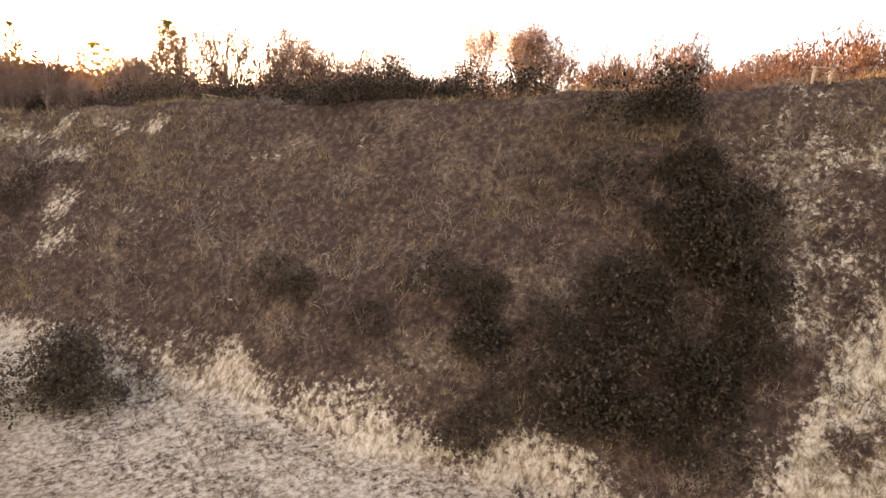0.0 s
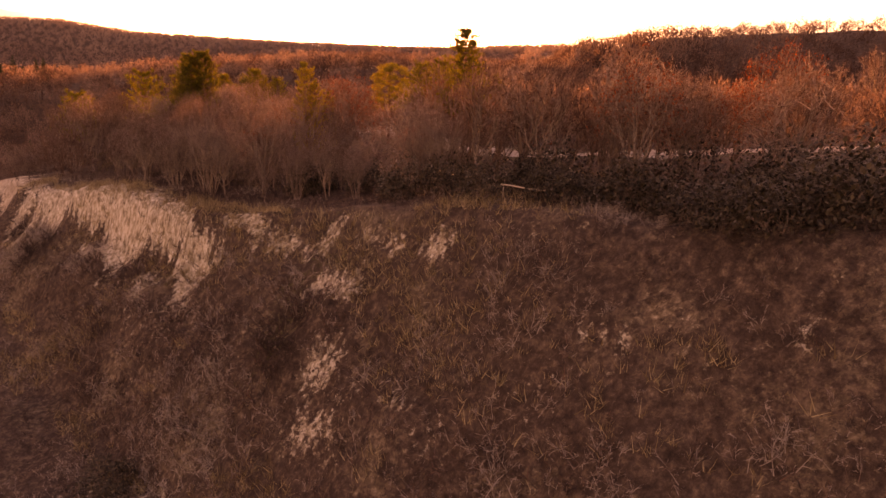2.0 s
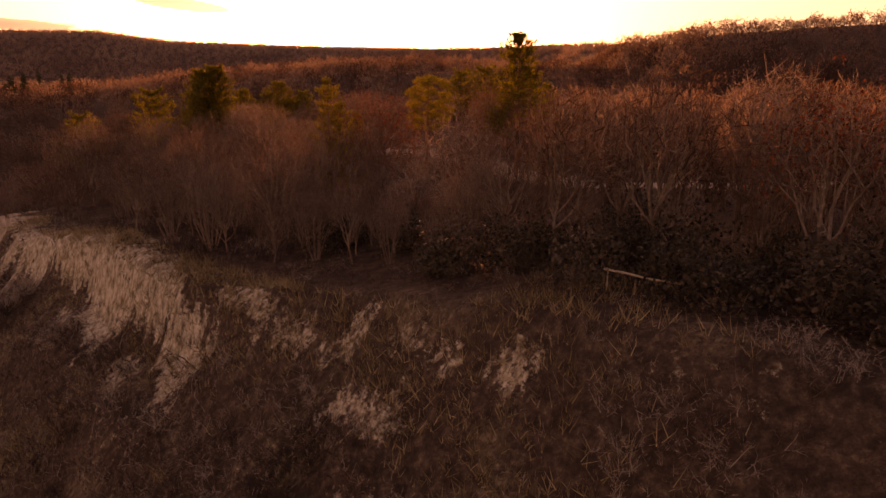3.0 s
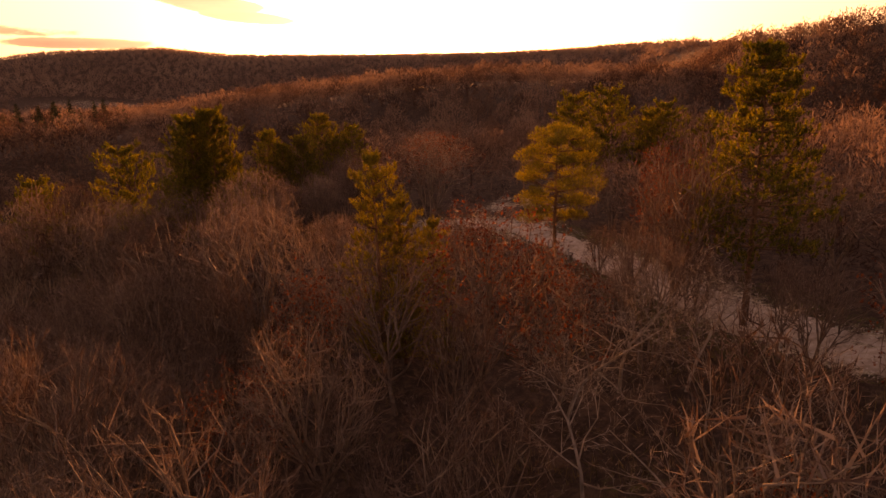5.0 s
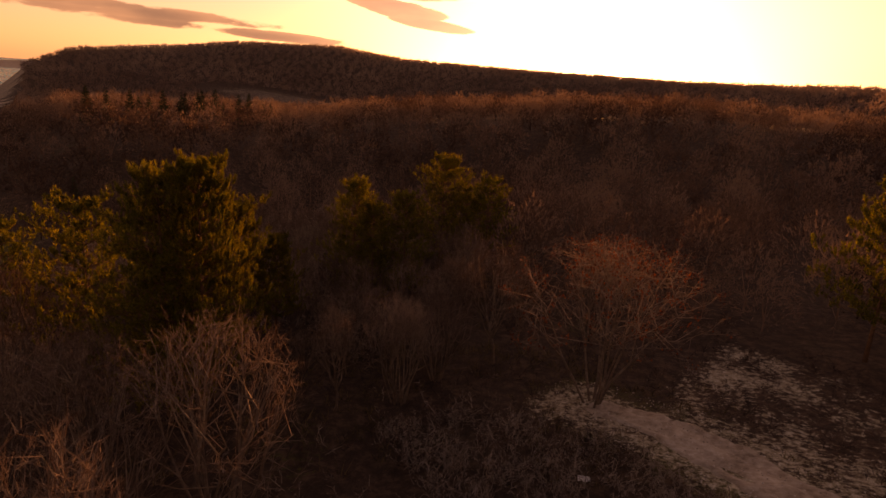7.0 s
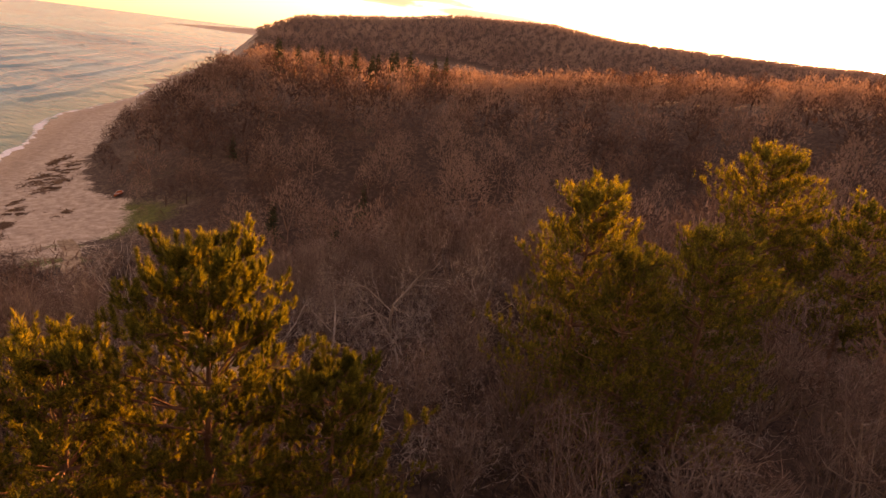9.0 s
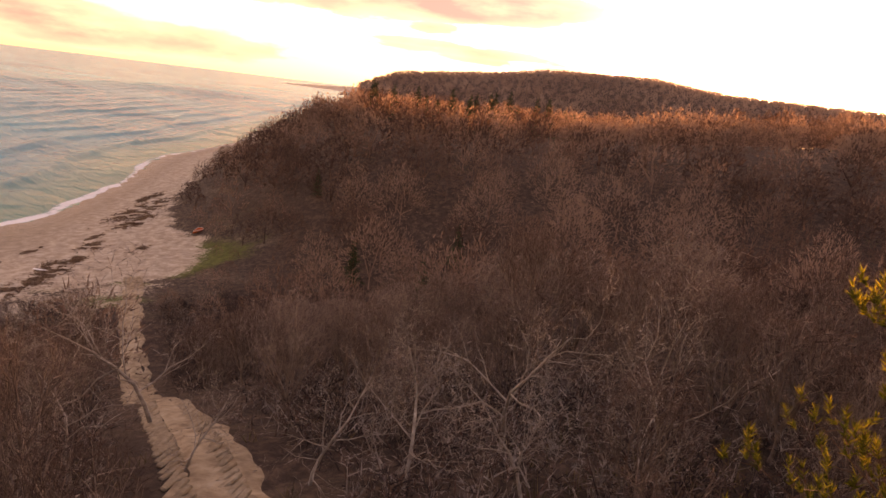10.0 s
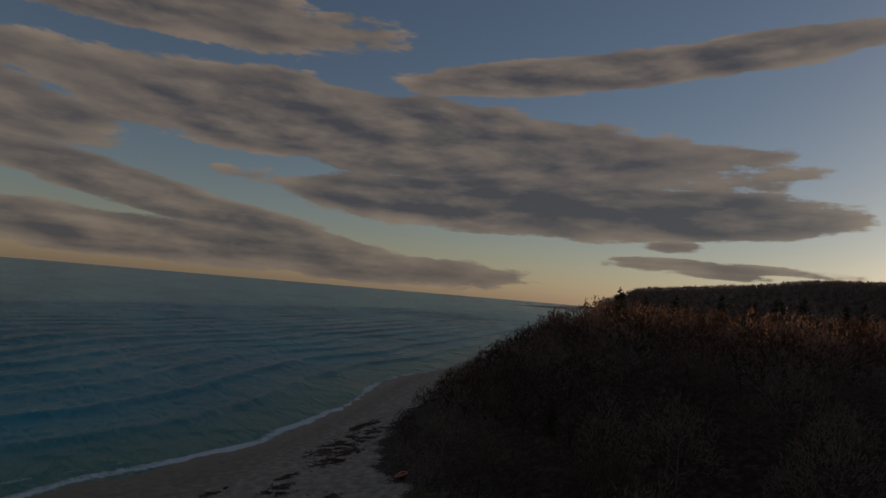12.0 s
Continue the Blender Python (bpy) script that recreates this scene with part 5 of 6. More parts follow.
# far hills
far = [crown_shape(rng, 26, height=4.4, reach=2.9, w=0.24, low=0.12, twig=1.3) for _ in range(6)]
n = 130000
r = 130 + 520 * rng.random(n) ** 0.7
az = np.radians(rng.uniform(-80, 60, n))
mx, my = -5 - r * np.sin(az), 30 + r * np.cos(az)
u, v = along(mx, my)
keep = (v - np.interp(u, TOE_U, TOE_V) > 8) & (np.hypot(mx + 5, my - 45) > 170) & (r < 1.3 * np.interp(np.degrees(az), RING_AZ, RING_R))
keep &= np.hypot((mx + 175) / 62, (my - 385) / 24) > 1
mx, my, r = mx[keep], my[keep], r[keep]
cell, sel = set(), []
for k in range(len(mx)):
    g = np.interp(r[k], (150, 350, 650), (3.6, 4.4, 5.4)) // 0.4 * 0.4
    c = (int(mx[k] // g), int(my[k] // g), g)
    if c not in cell:
        cell.add(c)
        sel.append(k)
mx, my, r = mx[sel], my[sel], r[sel]
places = np.stack([mx, my, ground_z(mx, my) - 0.3, rng.uniform(0.75, 1.15, len(mx)) * np.interp(r, (150, 350, 650), (0.9, 0.85, 0.72)), rng.normal(0, 0.035, len(mx)) + 0.15 * fbm(mx, my, 60, 3, 93)], 1)
ridge = (r < 255) & (mx > 40)
rim = [crown_shape(rng, 84, height=5.2, reach=2.8, w=0.10, low=0.12, twig=0.75) for _ in range(5)]
stuff("ridge_wood", scatter(rim, places[ridge] * np.array([1, 1, 1, 0.4, 1]), rng, 1.3), TWIG_FAR, "leafless brown wood along the inland ridge", "woods")
places = places[~ridge]
# crowns in the twig colours that have haze painted in
stuff("distant_wood", scatter(far, places, rng, 1.0), TWIG_HAZE, "brown leafless woods on the distant hills, coloured paler for haze", "woods")
# brush on the bluff and its top
shrubs = [shrub_shape(rng, 5, 1.2, 0.0095) for _ in range(8)] + [shrub_shape(rng, 5, 0.8, 0.0085) for _ in range(5)]
bu, bv = rng.uniform(-72, 40, 16500), rng.uniform(-19, 18, 16500)
bx, by = from_along(bu, bv)
bare = np.clip(sand_mask(bx, by) * 1.3 - 0.2, 0, 0.68)
bare = np.maximum(bare, 0.95 * step(3, 8, bu) * step(-6.4, -5.6, bv) * step(-2.4, -3.0, bv))
n = fbm(bx, by, 7, 4, 71)
keep = (rng.random(16500) > bare) & (rng.random(16500) < np.interp(bv, (-19, -15, -12, 3, 6, 22), (0.45, 0.55, 0.66, 0.62, 0.10, 0.04)) * (1 + 1.5 * n)) & (track_dist(bx, by, ROAD) > 2.3)
keep &= (fbm(bu, bv * 4.5, 8, 3, 90) < 0.30) | (bu < -36)
bx, by, n = bx[keep], by[keep], n[keep]
places = np.stack([bx, by, ground_z(bx, by), rng.uniform(0.5, 1.3, len(bx)) * (0.95 + 0.5 * n + 0.9 * np.maximum(0, fbm(bx, by, 4.0, 3, 74))) * step(4, -4, along(bx, by)[1]).clip(0.55, 1), rng.normal(0, 0.11, len(bx)) + 0.9 * fbm(bx, by, 3.0, 3, 72) - 0.05 - 0.15 * step(0, 3, along(bx, by)[1]) + np.interp(along(bx, by)[0], (-58, -50, -46, -24, -12, 5), (0.12, 0.05, -0.34, -0.30, 0.02, 0.14))], 1)
big_u, big_v = rng.uniform(-60, 20, 620), rng.uniform(-12, -4, 620)
hx, hy = from_along(big_u, big_v)
ok = sand_mask(hx, hy) < 0.45
hx, hy = hx[ok], hy[ok]
places = np.concatenate([places, np.stack([hx, hy, ground_z(hx, hy) - 0.1, rng.uniform(1.2, 1.9, len(hx)), np.where(rng.random(len(hx)) < 0.55, rng.normal(0.10, 0.08, len(hx)), rng.normal(-0.3, 0.08, len(hx)))], 1)])
stuff("brush", scatter(shrubs, places, rng, 1.0), BRUSH, "tangled leafless brown scrub covering the bluff", "brush")
# dry grass between the shrubs
def grass_shape(rng, n=9, height=0.5, w=0.015):
    a = rng.normal(0, 0.12, (n, 3)) * np.array([1, 1, 0])
    b = a + np.stack([rng.normal(0, 0.22, n), rng.normal(0, 0.22, n), height * (0.5 + 0.7 * rng.random(n))], 1)
    return a, b, np.full(n, w)


grasses = [grass_shape(rng) for _ in range(6)]
n = 31000
gu, gv = rng.uniform(-72, 44, n), rng.uniform(-14, 14, n)
gx, gy = from_along(gu, gv)
crest = np.exp(-((gv + 2.6) / 2.2) ** 2) * np.interp(gu, (-30, -14, 8, 42), (0.2, 0.6, 0.95, 1.0))
keep = (fbm(gx, gy, 6, 4, 77) * 1.2 - 0.15 + crest + 1.6 * step(0.2, 0.4, fbm(gu, gv * 4.5, 8, 3, 90)) > rng.random(n) * 1.1) & ((gv < -1.2) | (gu < -8)) & (rng.random(n) < np.maximum(np.interp(gu, (-50, -44, -18, -8), (1.0, 0.15, 0.25, 1.0)), step(0.18, 0.30, fbm(gu, gv, 4.0, 3, 97))))
gx, gy = gx[keep], gy[keep]
places = np.stack([gx, gy, ground_z(gx, gy) - 0.03, rng.uniform(0.6, 1.3, len(gx)), rng.normal(0, 0.1, len(gx))], 1)
stuff("dry_grass", scatter(grasses, places, rng, 1.0), GRASS_DRY, "tufts of dry tan grass on the bluff", "grass")
# grass, fallen leaves and twigs on the floor of the wood beside the way
n = 15000
gx, gy = rng.uniform(-30, 24, n), rng.uniform(4, 70, n)
keep = (track_dist(gx, gy, ROAD) > 1.9 + 0.8 * rng.random(n)) & (track_dist(gx, gy, PATH_DOWN) > 1.3) & (track_dist(gx, gy, LINE) < 18) & (along(gx, gy)[1] > 4) & (fbm(gx, gy, 5, 3, 96) * 1.2 + 0.45 > rng.random(n))
gx, gy = gx[keep], gy[keep]
places = np.stack([gx, gy, ground_z(gx, gy) - 0.04, rng.uniform(0.5, 1.1, len(gx)), rng.normal(0, 0.1, len(gx))], 1)
GRASS_WOOD = material("woodland_grass", [(0.045, 0.038, 0.016), (0.10, 0.08, 0.035), (0.20, 0.15, 0.075)], 0.5, bump=0, island=0.6, translucent=0.2)
stuff("woodland_grass", scatter(grasses, places, rng, 1.0), GRASS_WOOD, "low brown and green grass on the wood floor", "grass")
# undergrowth in the wood near the way
n = 9000
bx, by = rng.uniform(-60, 34, n), rng.uniform(-14, 92, n)
keep = (track_dist(bx, by, LINE) < 26) & (track_dist(bx, by, ROAD) > 2.2) & (track_dist(bx, by, PATH_DOWN) > 1.7) & (rng.random(n) < np.where(by > 48, 0.85, np.where(by > 28, 0.85, 0.45)) + 0.7 * step(-2, 0, along(bx, by)[1]) * step(12, 8, along(bx, by)[1]) * step(-12, -5, along(bx, by)[0]))
bx, by = bx[keep], by[keep]
open_wood = (np.hypot(bx / 13, (by - 36) / 12) < 1) * 1.0
places = np.stack([bx, by, ground_z(bx, by), rng.uniform(0.5, 1.3, len(bx)) * (1 + 0.35 * open_wood), rng.normal(-0.22, 0.12, len(bx)) + 0.17 * open_wood], 1)
thick = np.random.default_rng(58)
tx, ty = thick.uniform(-33, -9, 1100), thick.uniform(52, 74, 1100)
ok = (track_dist(tx, ty, PATH_DOWN) > 2.0) & (wooded(tx, ty) > 0.5)
tx, ty = tx[ok], ty[ok]
places = np.concatenate([places, np.stack([tx, ty, ground_z(tx, ty), thick.uniform(1.1, 2.1, len(tx)), thick.normal(-0.05, 0.16, len(tx))], 1)])
low_shrubs = [shrub_shape(rng, 3, 1.0, 0.0115) for _ in range(6)]
stuff("undergrowth", scatter(low_shrubs, places, rng, 1.0), BRUSH, "leafless brown undergrowth between the trees", "brush")
# low bushes on the open floor beside the track
low = np.random.default_rng(59)
tx, ty = low.uniform(-14, 13, 1500), low.uniform(24, 50, 1500)
ok = (np.hypot(tx / 14, (ty - 36) / 13) < 1) & (track_dist(tx, ty, ROAD) > 2.6) & (fbm(tx, ty, 4.5, 3, 98) > -0.08)
tx, ty = tx[ok][:560], ty[ok][:560]
places = np.stack([tx, ty, ground_z(tx, ty), low.uniform(0.7, 1.5, len(tx)), low.normal(0.10, 0.12, len(tx))], 1)
stuff("low_bushes", scatter(shrubs, places, low, 1.25), BRUSH, "low leafless red-brown bushes on the wood floor", "brush")
n = 2600
su, sv = rng.uniform(82, 104, n), rng.uniform(-15, 12, n)
bx, by = from_along(su, sv)
keep = (track_dist(bx, by, PATH_DOWN) > 1.6 + 0.6 * rng.random(n)) & (green_mask(bx, by) < 0.4) & (sv < 3 + 0.4 * (104 - su)) & (fbm(bx, by, 6, 3, 78) > -0.35) & (su < np.interp(sv, (-15, -9, -3, 2), (96, 98, 98.5, 101)))
bx, by = bx[keep], by[keep]
places = np.stack([bx, by, ground_z(bx, by), rng.uniform(0.5, 1.05, len(bx)), rng.normal(-0.18, 0.14, len(bx)) + 0.2 * fbm(bx, by, 5, 3, 79)], 1)
stuff("beach_scrub", scatter(shrubs, places, rng, 1.3), BRUSH, "low leafless brown scrub on the flat behind the beach", "brush")


# ---- track and path ----
def ribbon(name, line, width, end_width, mat, label, lift=0.05):
    v = []
    fine = smooth_line(line[::2], 9)
    cols = 11
    for k, p in enumerate(fine):
        q = Vector(fine[min(k + 1, len(fine) - 1)]) - Vector(fine[max(k - 1, 0)])
        nrm = Vector((-q.y, q.x)).normalized()
        wide = (width + (end_width - width) * k / (len(fine) - 1)) * (1 + 0.2 * float(fbm(np.array(p[0] * 1.0), np.array(p[1] * 1.0), 5.0, 3, 80)))
        for j in range(cols):
            s = (j / (cols - 1) - 0.5) * wide
            if j in (0, 1, cols - 2, cols - 1):
                s *= 1 + 0.30 * float(fbm(np.array(p[0] * 1.0), np.array(p[1] * 1.0), 1.3, 3, 81 + (j > 5)))
            x, y = p[0] + nrm.x * s, p[1] + nrm.y * s
            rut = -0.07 if j in (3, 7) else 0.03 * float(fbm(np.array(x), np.array(y), 0.8, 3, 84))
            v.append((x, y, float(ground_z(x, y)) + (lift + rut if j not in (0, cols - 1) else -0.15)))
    n = len(fine)
    k = (np.arange(n - 1)[:, None] * cols + np.arange(cols - 1)[None]).ravel()
    t = np.concatenate([np.stack([k, k + cols, k + cols + 1], 1), np.stack([k, k + cols + 1, k + 1], 1)])
    return tagged(new(name, tri_mesh(name, v, t[:, ::-1], mat)), label, "track", kind="structure")


TRACK = material("pale_track", [(0.15, 0.115, 0.085), (0.32, 0.265, 0.21), (0.44, 0.385, 0.32), (0.56, 0.52, 0.46)], 3.5, bump=0.9, detail=12.0)
PATH_SAND = material("sandy_path", [(0.09, 0.064, 0.042), (0.23, 0.165, 0.105), (0.35, 0.27, 0.18), (0.44, 0.365, 0.27)], 2.5, bump=0.9, detail=12.0)
ribbon("road", ROAD, 4.0, 2.0, TRACK, "pale gravel track through the wood", 0.08)
way_down = ribbon("path", PATH_DOWN, 2.3, 1.5, PATH_SAND, "sandy path that leads down to the beach", 0.08)


# ---- small things ----
# ridges pressed into the path by a tracked machine
RIDGE = material("pressed_sand", [(0.16, 0.115, 0.075), (0.29, 0.22, 0.145), (0.40, 0.325, 0.235)], 5.0, bump=0.6, detail=9.0)
ridge_bm = bmesh.new()
bmesh.ops.create_cube(ridge_bm, size=1.0)
bmesh.ops.scale(ridge_bm, vec=(0.16, 0.75, 0.09), verts=ridge_bm.verts)
bmesh.ops.bevel(ridge_bm, geom=ridge_bm.edges[:], offset=0.03, segments=1, affect="EDGES")
ridge_mesh = bpy.data.meshes.new("ridge")
ridge_bm.to_mesh(ridge_mesh)
ridge_bm.free()
ridge_mesh.materials.append(RIDGE)
jit = np.random.default_rng(44)
for k in range(30):
    f = k / 29
    x0, y0 = -25.6 - 9.5 * f, 59.45 + 4.05 * f
    for side in (-0.55, 0.55):
        x, y = x0 + 0.40 * side + jit.normal(0, 0.03), y0 + 0.92 * side
        o = part("ridge", ridge_mesh, way_down)
        o.matrix_world = pose(x, y, float(ground_z(x, y)) + 0.075 + jit.normal(0, 0.008), jit.normal(0, 3), jit.normal(0, 3), 23.0 + jit.normal(0, 4))
# loose stones along the track
stones = np.random.default_rng(15)
sx, sy = stones.uniform(-2, 22, 26000), stones.uniform(14, 56, 26000)
off = track_dist(sx, sy, ROAD)
ok = (off < 2.6) & (stones.random(26000) < np.interp(off, (0, 1.4, 1.9, 2.6), (0.4, 0.6, 1.0, 0.4)))
sx, sy = sx[ok], sy[ok]
m = len(sx)
r0 = stones.uniform(0.015, 0.042, (m, 1, 1)) * stones.uniform(0.7, 1.3, (m, 1, 3))
octa = np.array([(1, 0, 0), (0, 1, 0), (-1, 0, 0), (0, -1, 0), (0, 0, 0.8), (0, 0, -0.8)], float)
sv = octa[None] * r0 * (0.75 + 0.5 * stones.random((m, 6, 1))) + np.stack([sx, sy, ground_z(sx, sy) + 0.085], 1)[:, None]
faces = np.array([(0, 1, 4), (1, 2, 4), (2, 3, 4), (3, 0, 4), (1, 0, 5), (2, 1, 5), (3, 2, 5), (0, 3, 5)])
STONE = material("gravel_stone", [(0.22, 0.19, 0.16), (0.40, 0.36, 0.31), (0.60, 0.57, 0.52)], 4.0, bump=0.3, island=0.7)
tagged(new("gravel", tri_mesh("gravel", sv.reshape(-1, 3), (faces[None] + np.arange(m)[:, None, None] * 6).reshape(-1, 3), STONE, smooth=False)), "pale loose stones along the gravel track", "gravel", kind="stuff")

def box(bm, size, place, turn=(0, 0, 0), bevel=0.008):
    """A bevelled block in a bmesh."""
    new_bm = bmesh.new()
    bmesh.ops.create_cube(new_bm, size=1.0)
    bmesh.ops.scale(new_bm, vec=size, verts=new_bm.verts)
    if bevel:
        bmesh.ops.bevel(new_bm, geom=new_bm.edges[:], offset=bevel, segments=1, affect="EDGES")
    bmesh.ops.transform(new_bm, matrix=pose(*place, *turn), verts=new_bm.verts)
    me = bpy.data.meshes.new("block")
    new_bm.to_mesh(me)
    new_bm.free()
    bm.from_mesh(me)
    bpy.data.meshes.remove(me)


def block(name, parent, mat, size, place, turn=(0, 0, 0), bevel=0.008, label=""):
    bm = bmesh.new()
    box(bm, size, place, turn, bevel)
    me = bpy.data.meshes.new(name)
    bm.to_mesh(me)
    bm.free()
    me.materials.append(mat)
    return part(name, me, parent, label)


def pole(name, parent, mat, a, b, ra, rb, bends=5, seed=1, label=""):
    """A rough round timber from a to b."""
    r = np.random.default_rng(seed)
    a, b = np.array(a, float), np.array(b, float)
    p = [a + (b - a) * k / bends + (r.normal(0, ra * 0.5, 3) if 0 < k < bends else 0) for k in range(bends + 1)]
    rad = np.linspace(ra, rb, bends + 1)
    v, t = tubes(np.array(p[:-1]), np.array(p[1:]), rad[:-1], rad[1:], 7)
    return part(name, tri_mesh(name, v, t, mat), parent, label)


def at_ground(x, y, lift=0.0):
    return (x, y, float(ground_z(x, y)) + lift)


# a timber rail on posts along the top of the bluff
rail = thing("wooden_rail", "low weathered timber rail on posts at the bluff top", "rail")
rail.location = at_ground(9.6, -8.6)
g = rail.location.z
h0 = 0.65
ends = [(-0.95, 0.85), (0.95, -0.85)]
pole("rail", rail, WOOD, (-1.05, 0.94, h0), (1.05, -0.94, h0 - 0.05), 0.045, 0.036, seed=3)
for k, (dx, dy) in enumerate(ends):
    h = float(ground_z(9.6 + dx, -8.6 + dy)) - g
    pole("post", rail, WOOD, (dx, dy, h - 0.3), (dx, dy, h0 + 0.02), 0.03, 0.026, 3, seed=5 + k)
# a plank barrier at the edge of the wood
frame_at = at_ground(30.85, -41.4)
barrier = thing("plank_bench", "small weathered bench of two posts and a plank", "bench")
barrier.location = frame_at
barrier.rotation_euler = (0, 0, radians(-50))
block("plank", barrier, WOOD, (1.15, 0.24, 0.06), (0, 0, 0.62))
for dx in (-0.42, 0.42):
    block("leg", barrier, WOOD, (0.12, 0.14, 0.85), (dx, 0, 0.17))
# white marker stakes on the slope
for x, y, tilt in ((28.9, -46.9, 6), (27.1, -47.5, -9)):
    stake = thing("marker_stake", "thin white painted marker stake in the slope", "stake", "white stakes")
    stake.location = at_ground(x, y)
    block("stake_shaft", stake, WHITE, (0.07, 0.07, 1.1), (0, 0, 0.40), (tilt, 0, 20), 0.012)
    block("stake_cap", stake, WHITE, (0.085, 0.085, 0.06), (0, 0.02 * math.sin(radians(tilt)), 0.95), (tilt, 0, 20), 0.015)


def litter(seed, x, y, size, label):
    """A crumpled white sheet."""
    r = np.random.default_rng(seed)
    n = 7
    gx, gy = np.meshgrid(np.linspace(-0.5, 0.5, n), np.linspace(-0.35, 0.35, n))
    z = 0.10 + r.normal(0, 0.07, (n, n)) - 0.05 * (gx ** 2 + gy ** 2)
    top = np.stack([gx + r.normal(0, 0.03, (n, n)), gy + r.normal(0, 0.03, (n, n)), z], -1).reshape(-1, 3) * size
    k = (np.arange(n - 1)[:, None] * n + np.arange(n - 1)[None]).ravel()
    t = np.concatenate([np.stack([k, k + 1, k + n + 1], 1), np.stack([k, k + n + 1, k + n], 1)])
    v = np.concatenate([top, top - np.array([0, 0, 0.012])])
    t = np.concatenate([t, t[:, ::-1] + n * n])
    ob = new("litter", tri_mesh("litter", v, t, WHITE, smooth=False))
    ob.location = at_ground(x, y, 0.03)
    return tagged(ob, label, "litter", "scraps of litter")


for k, (x, y, size) in enumerate(((0.2, 44.5, 0.42), (29.0, -44.8, 0.35), (29.0, -43.2, 0.3), (18.7, -43.4, 0.4), (12.0, -38.6, 0.3), (6.2, -24.0, 0.3))):
    litter(60 + k, x, y, size, "crumpled scrap of white sheeting on the ground")
# fallen branches
for seed, a, b, r, label in ((71, (8.2, 26.9), (9.8, 23.6), 0.07, "pale fallen branch lying beside the track"), (72, (-73.5, 68.2), (-71.4, 67.0), 0.09, "pale driftwood pole on the sand")):
    ob = thing("fallen_branch", label, "branch")
    ob.location = at_ground(*a)
    z1 = float(ground_z(*b)) - ob.location.z
    e = np.array([b[0] - a[0], b[1] - a[1], z1])
    pole("limb", ob, WOOD, (0, 0, 0.09), e + np.array([0, 0, 0.35]), r, r * 0.4, 7, seed)
    for k in range(5):
        f = 0.25 + 0.15 * k
        side = np.array([-e[1], e[0], 0]) / np.linalg.norm(e) * (0.5 if k % 2 else -0.5) * (1.2 - f)
        p = e * f + np.array([0, 0, 0.09 + 0.26 * f])
        pole("side_branch", ob, WOOD, p, p + side + e * 0.12 + np.array([0, 0, 0.25]), r * 0.35, 0.008, 3, seed + k)


def weed_heap(seed, x, y, length, width, turn, label):
    """A flat heap of dark weed and sticks washed up on the sand."""
    r = np.random.default_rng(seed)
    n = int(900 * min(6.0, length * width / 2.5 + 0.4))
    th = radians(turn)
    px, py = r.normal(0, 0.36, n) * length, r.normal(0, 0.36, n) * width
    ragged = fbm(px, py, 0.9, 3, seed) > -0.08
    px, py = px[ragged], py[ragged]
    n = len(px)
    p = np.stack([px * math.cos(th) - py * math.sin(th), px * math.sin(th) + py * math.cos(th)], 1)
    z = ground_z(x + p[:, 0], y + p[:, 1]) - float(ground_z(x, y))
    a = np.stack([p[:, 0], p[:, 1], z + 0.01 + 0.035 * r.random(n)], 1)
    d = unit_rows(r.normal(0, 1, (n, 3)) * np.array([1, 1, 0.07]))
    v1, t1 = spikes(a, a + d * (0.12 + 0.3 * r.random((n, 1))), 0.04 + 0.05 * r.random(n), r)
    ob = new("weed_heap", tri_mesh("weed_heap", v1, t1, WEED))
    ob.location = at_ground(x, y)
    return tagged(ob, label, "seaweed", "dark weed heaps on the beach", "stuff")


HEAP = "dark heap of dried seaweed and driftwood on sand"
for k, (x, y, length, width, turn) in enumerate(((-83.7, 81.8, 2.6, 1.4, 140), (-80.2, 84.6, 2.0, 1.3, 140), (-77.0, 75.4, 5.0, 1.6, 152), (-98.0, 94.2, 8.5, 2.6, 126), (-91.5, 90.2, 5.0, 1.6, 128), (-79.6, 78.6, 2.2, 0.8, 140), (-82.1, 71.4, 2.4, 1.0, 130),
                                                 (-106.0, 99.5, 5.0, 1.2, 126), (-72.5, 70.2, 3.6, 1.3, 140), (-88.0, 84.0, 2.2, 0.5, 125), (-86.0, 77.0, 1.8, 0.5, 130), (-74.5, 73.0, 2.4, 0.9, 150))):
    weed_heap(80 + k, x, y, length, width, turn, HEAP)
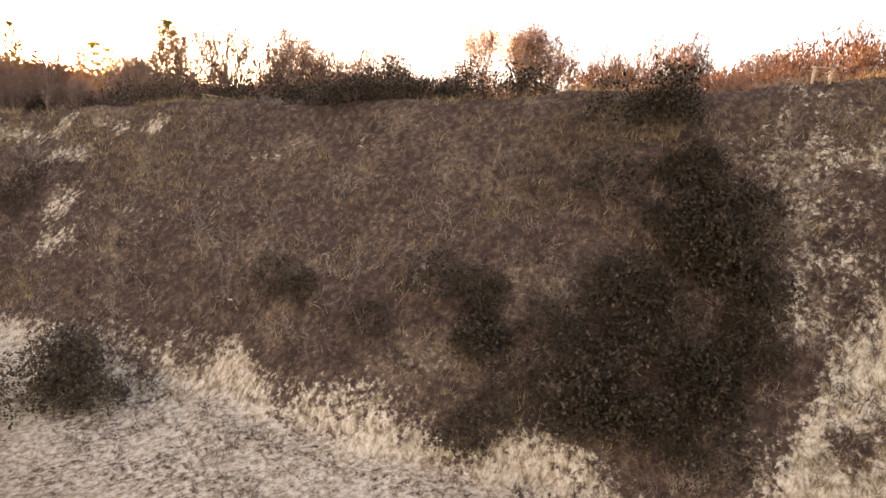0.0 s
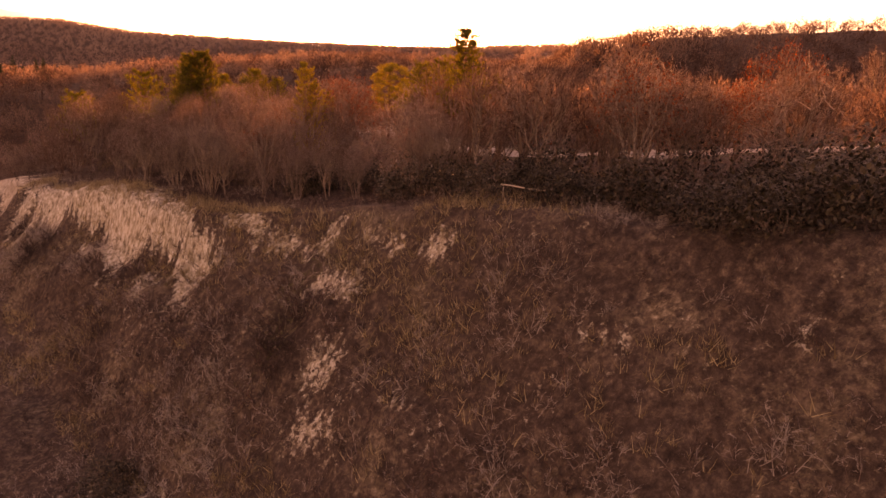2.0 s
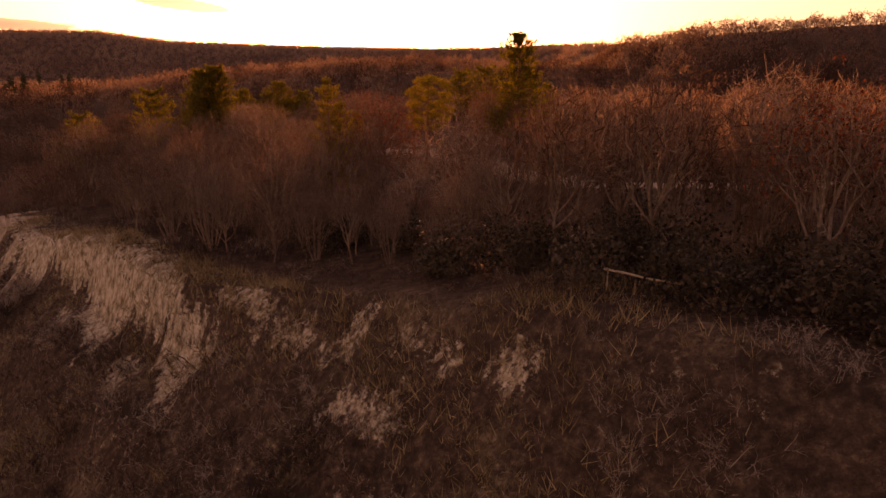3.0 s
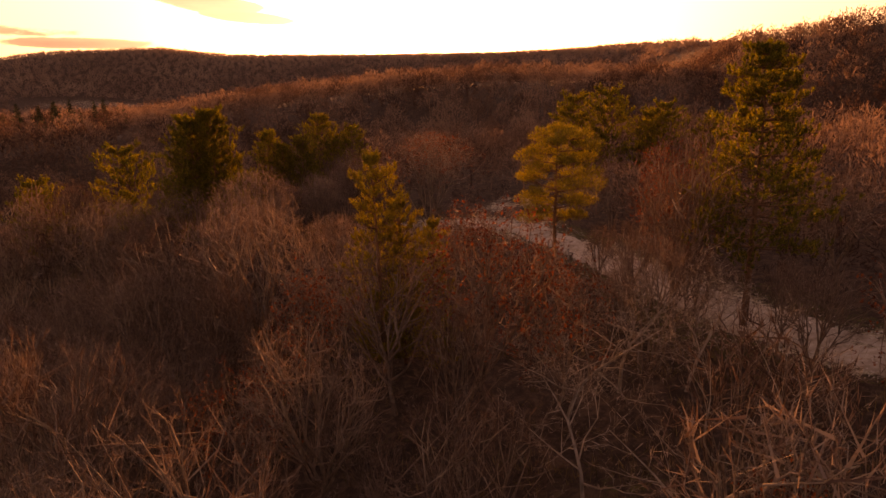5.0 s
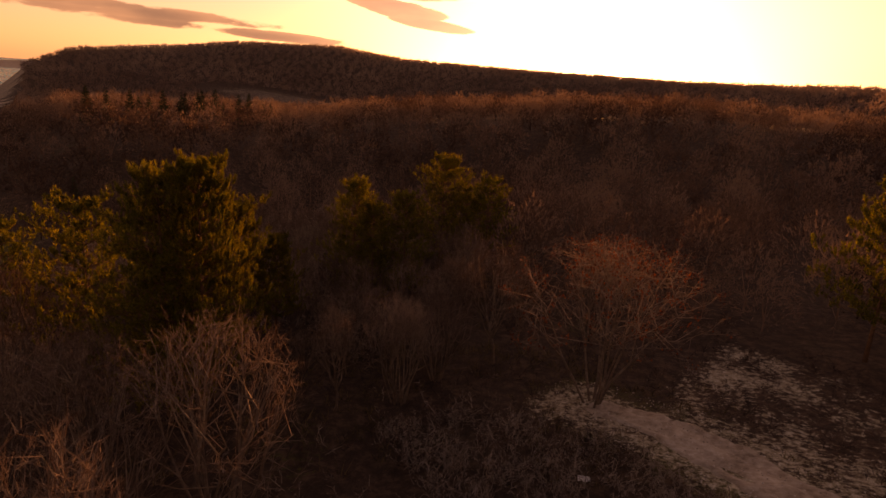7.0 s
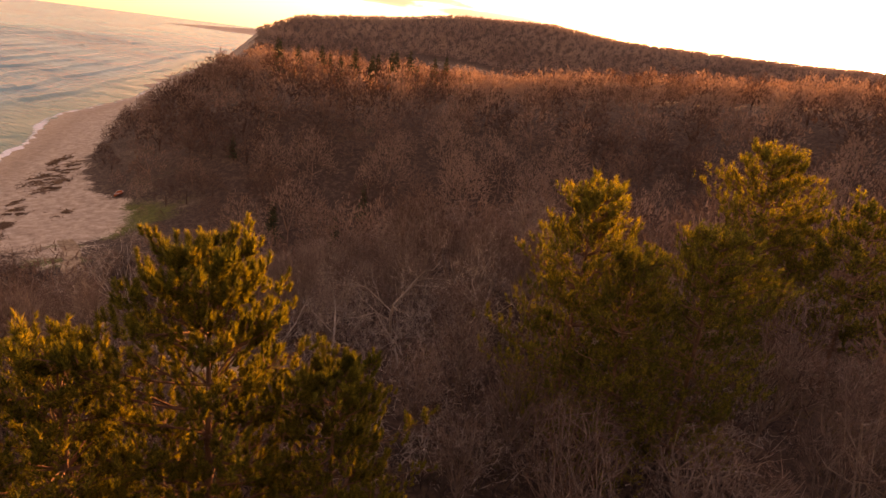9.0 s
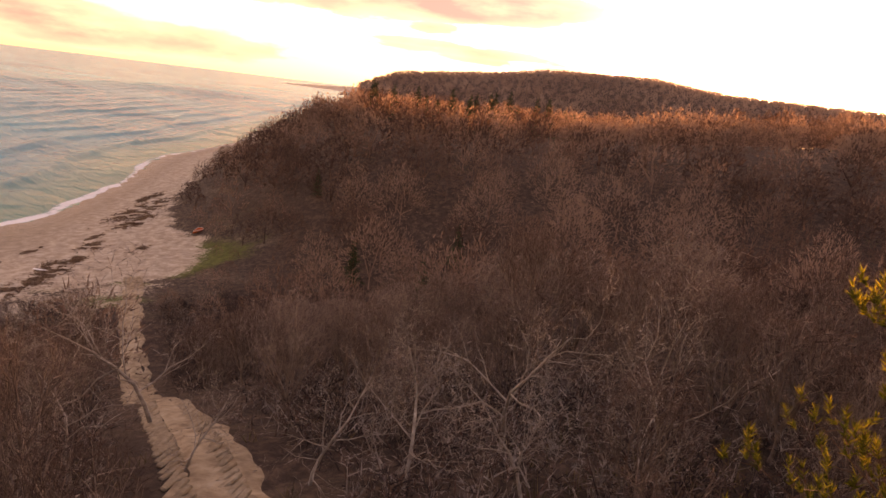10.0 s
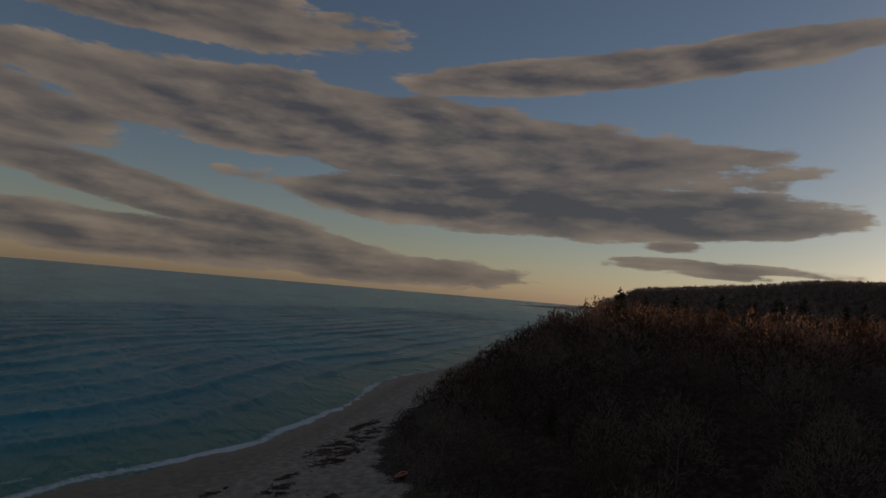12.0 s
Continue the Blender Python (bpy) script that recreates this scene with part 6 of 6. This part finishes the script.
# timber washed up on the beach
board = thing("board", "bleached white board lying on the beach", "board")
board.location = at_ground(-77.8, 74.9, 0.05)
block("plank", board, WHITE, (1.7, 0.28, 0.05), (0, 0, 0.03), (2, 0, 35))
block("batten", board, WOOD, (0.4, 0.06, 0.05), (0.4, 0.3, 0.08), (0, 0, 125))
post = thing("white_post", "white painted post standing at the back of the beach", "post")
post.location = at_ground(-74.2, 65.3)
block("post_shaft", post, WHITE, (0.13, 0.13, 1.3), (0, 0, 0.45), (3, 2, 0), 0.02)
block("post_cap", post, WHITE, (0.16, 0.16, 0.05), (0.03, -0.04, 1.12), (3, 2, 0), 0.01)


def boat(x, y, turn):
    """A small open boat drawn up on the sand."""
    ob = thing("rowing_boat", "small orange rowing boat with a white stripe on sand", "boat")
    ob.location = at_ground(x, y, 0.02)
    ob.rotation_euler = (0, 0, radians(turn))
    ob.scale = (0.6, 0.6, 0.6)
    ring, n = [], 13
    for k in range(n):
        f = k / (n - 1)
        half = 0.55 * math.sin(math.pi * min(1.0, 0.22 + 0.8 * (1 - f)) ** 0.8) if f < 0.98 else 0.03
        xx, lift = -1.5 + 3.0 * f, 0.18 * f ** 3
        ring.append([(xx, -half, 0.52 + lift), (xx, -half * 0.85, 0.22 + lift), (xx, 0, 0.02 + lift * 1.5), (xx, half * 0.85, 0.22 + lift), (xx, half, 0.52 + lift)])
    v = np.array(ring).reshape(-1, 3)
    k = (np.arange(n - 1)[:, None] * 5 + np.arange(4)[None]).ravel()
    t = np.concatenate([np.stack([k, k + 1, k + 6], 1), np.stack([k, k + 6, k + 5], 1)])
    inner = v * np.array([0.97, 0.92, 0.95]) + np.array([0, 0, 0.04])
    vv, tt = np.concatenate([v, inner]), np.concatenate([t, t[:, ::-1] + len(v)])
    part("hull", tri_mesh("hull", vv, tt, ORANGE), ob)
    for side in (0, 4):
        edge = v.reshape(n, 5, 3)[:, side]
        a, t2 = tubes(edge[:-1], edge[1:], np.full(n - 1, 0.035), np.full(n - 1, 0.035), 6)
        part("gunwale", tri_mesh("gunwale", a, t2, WHITE), ob, "white rubbing strip")
    for xx in (-0.7, 0.3):
        block("thwart", ob, WOOD, (0.22, 0.95, 0.035), (xx, 0, 0.40))


boat(-80.5, 91.8, 118)
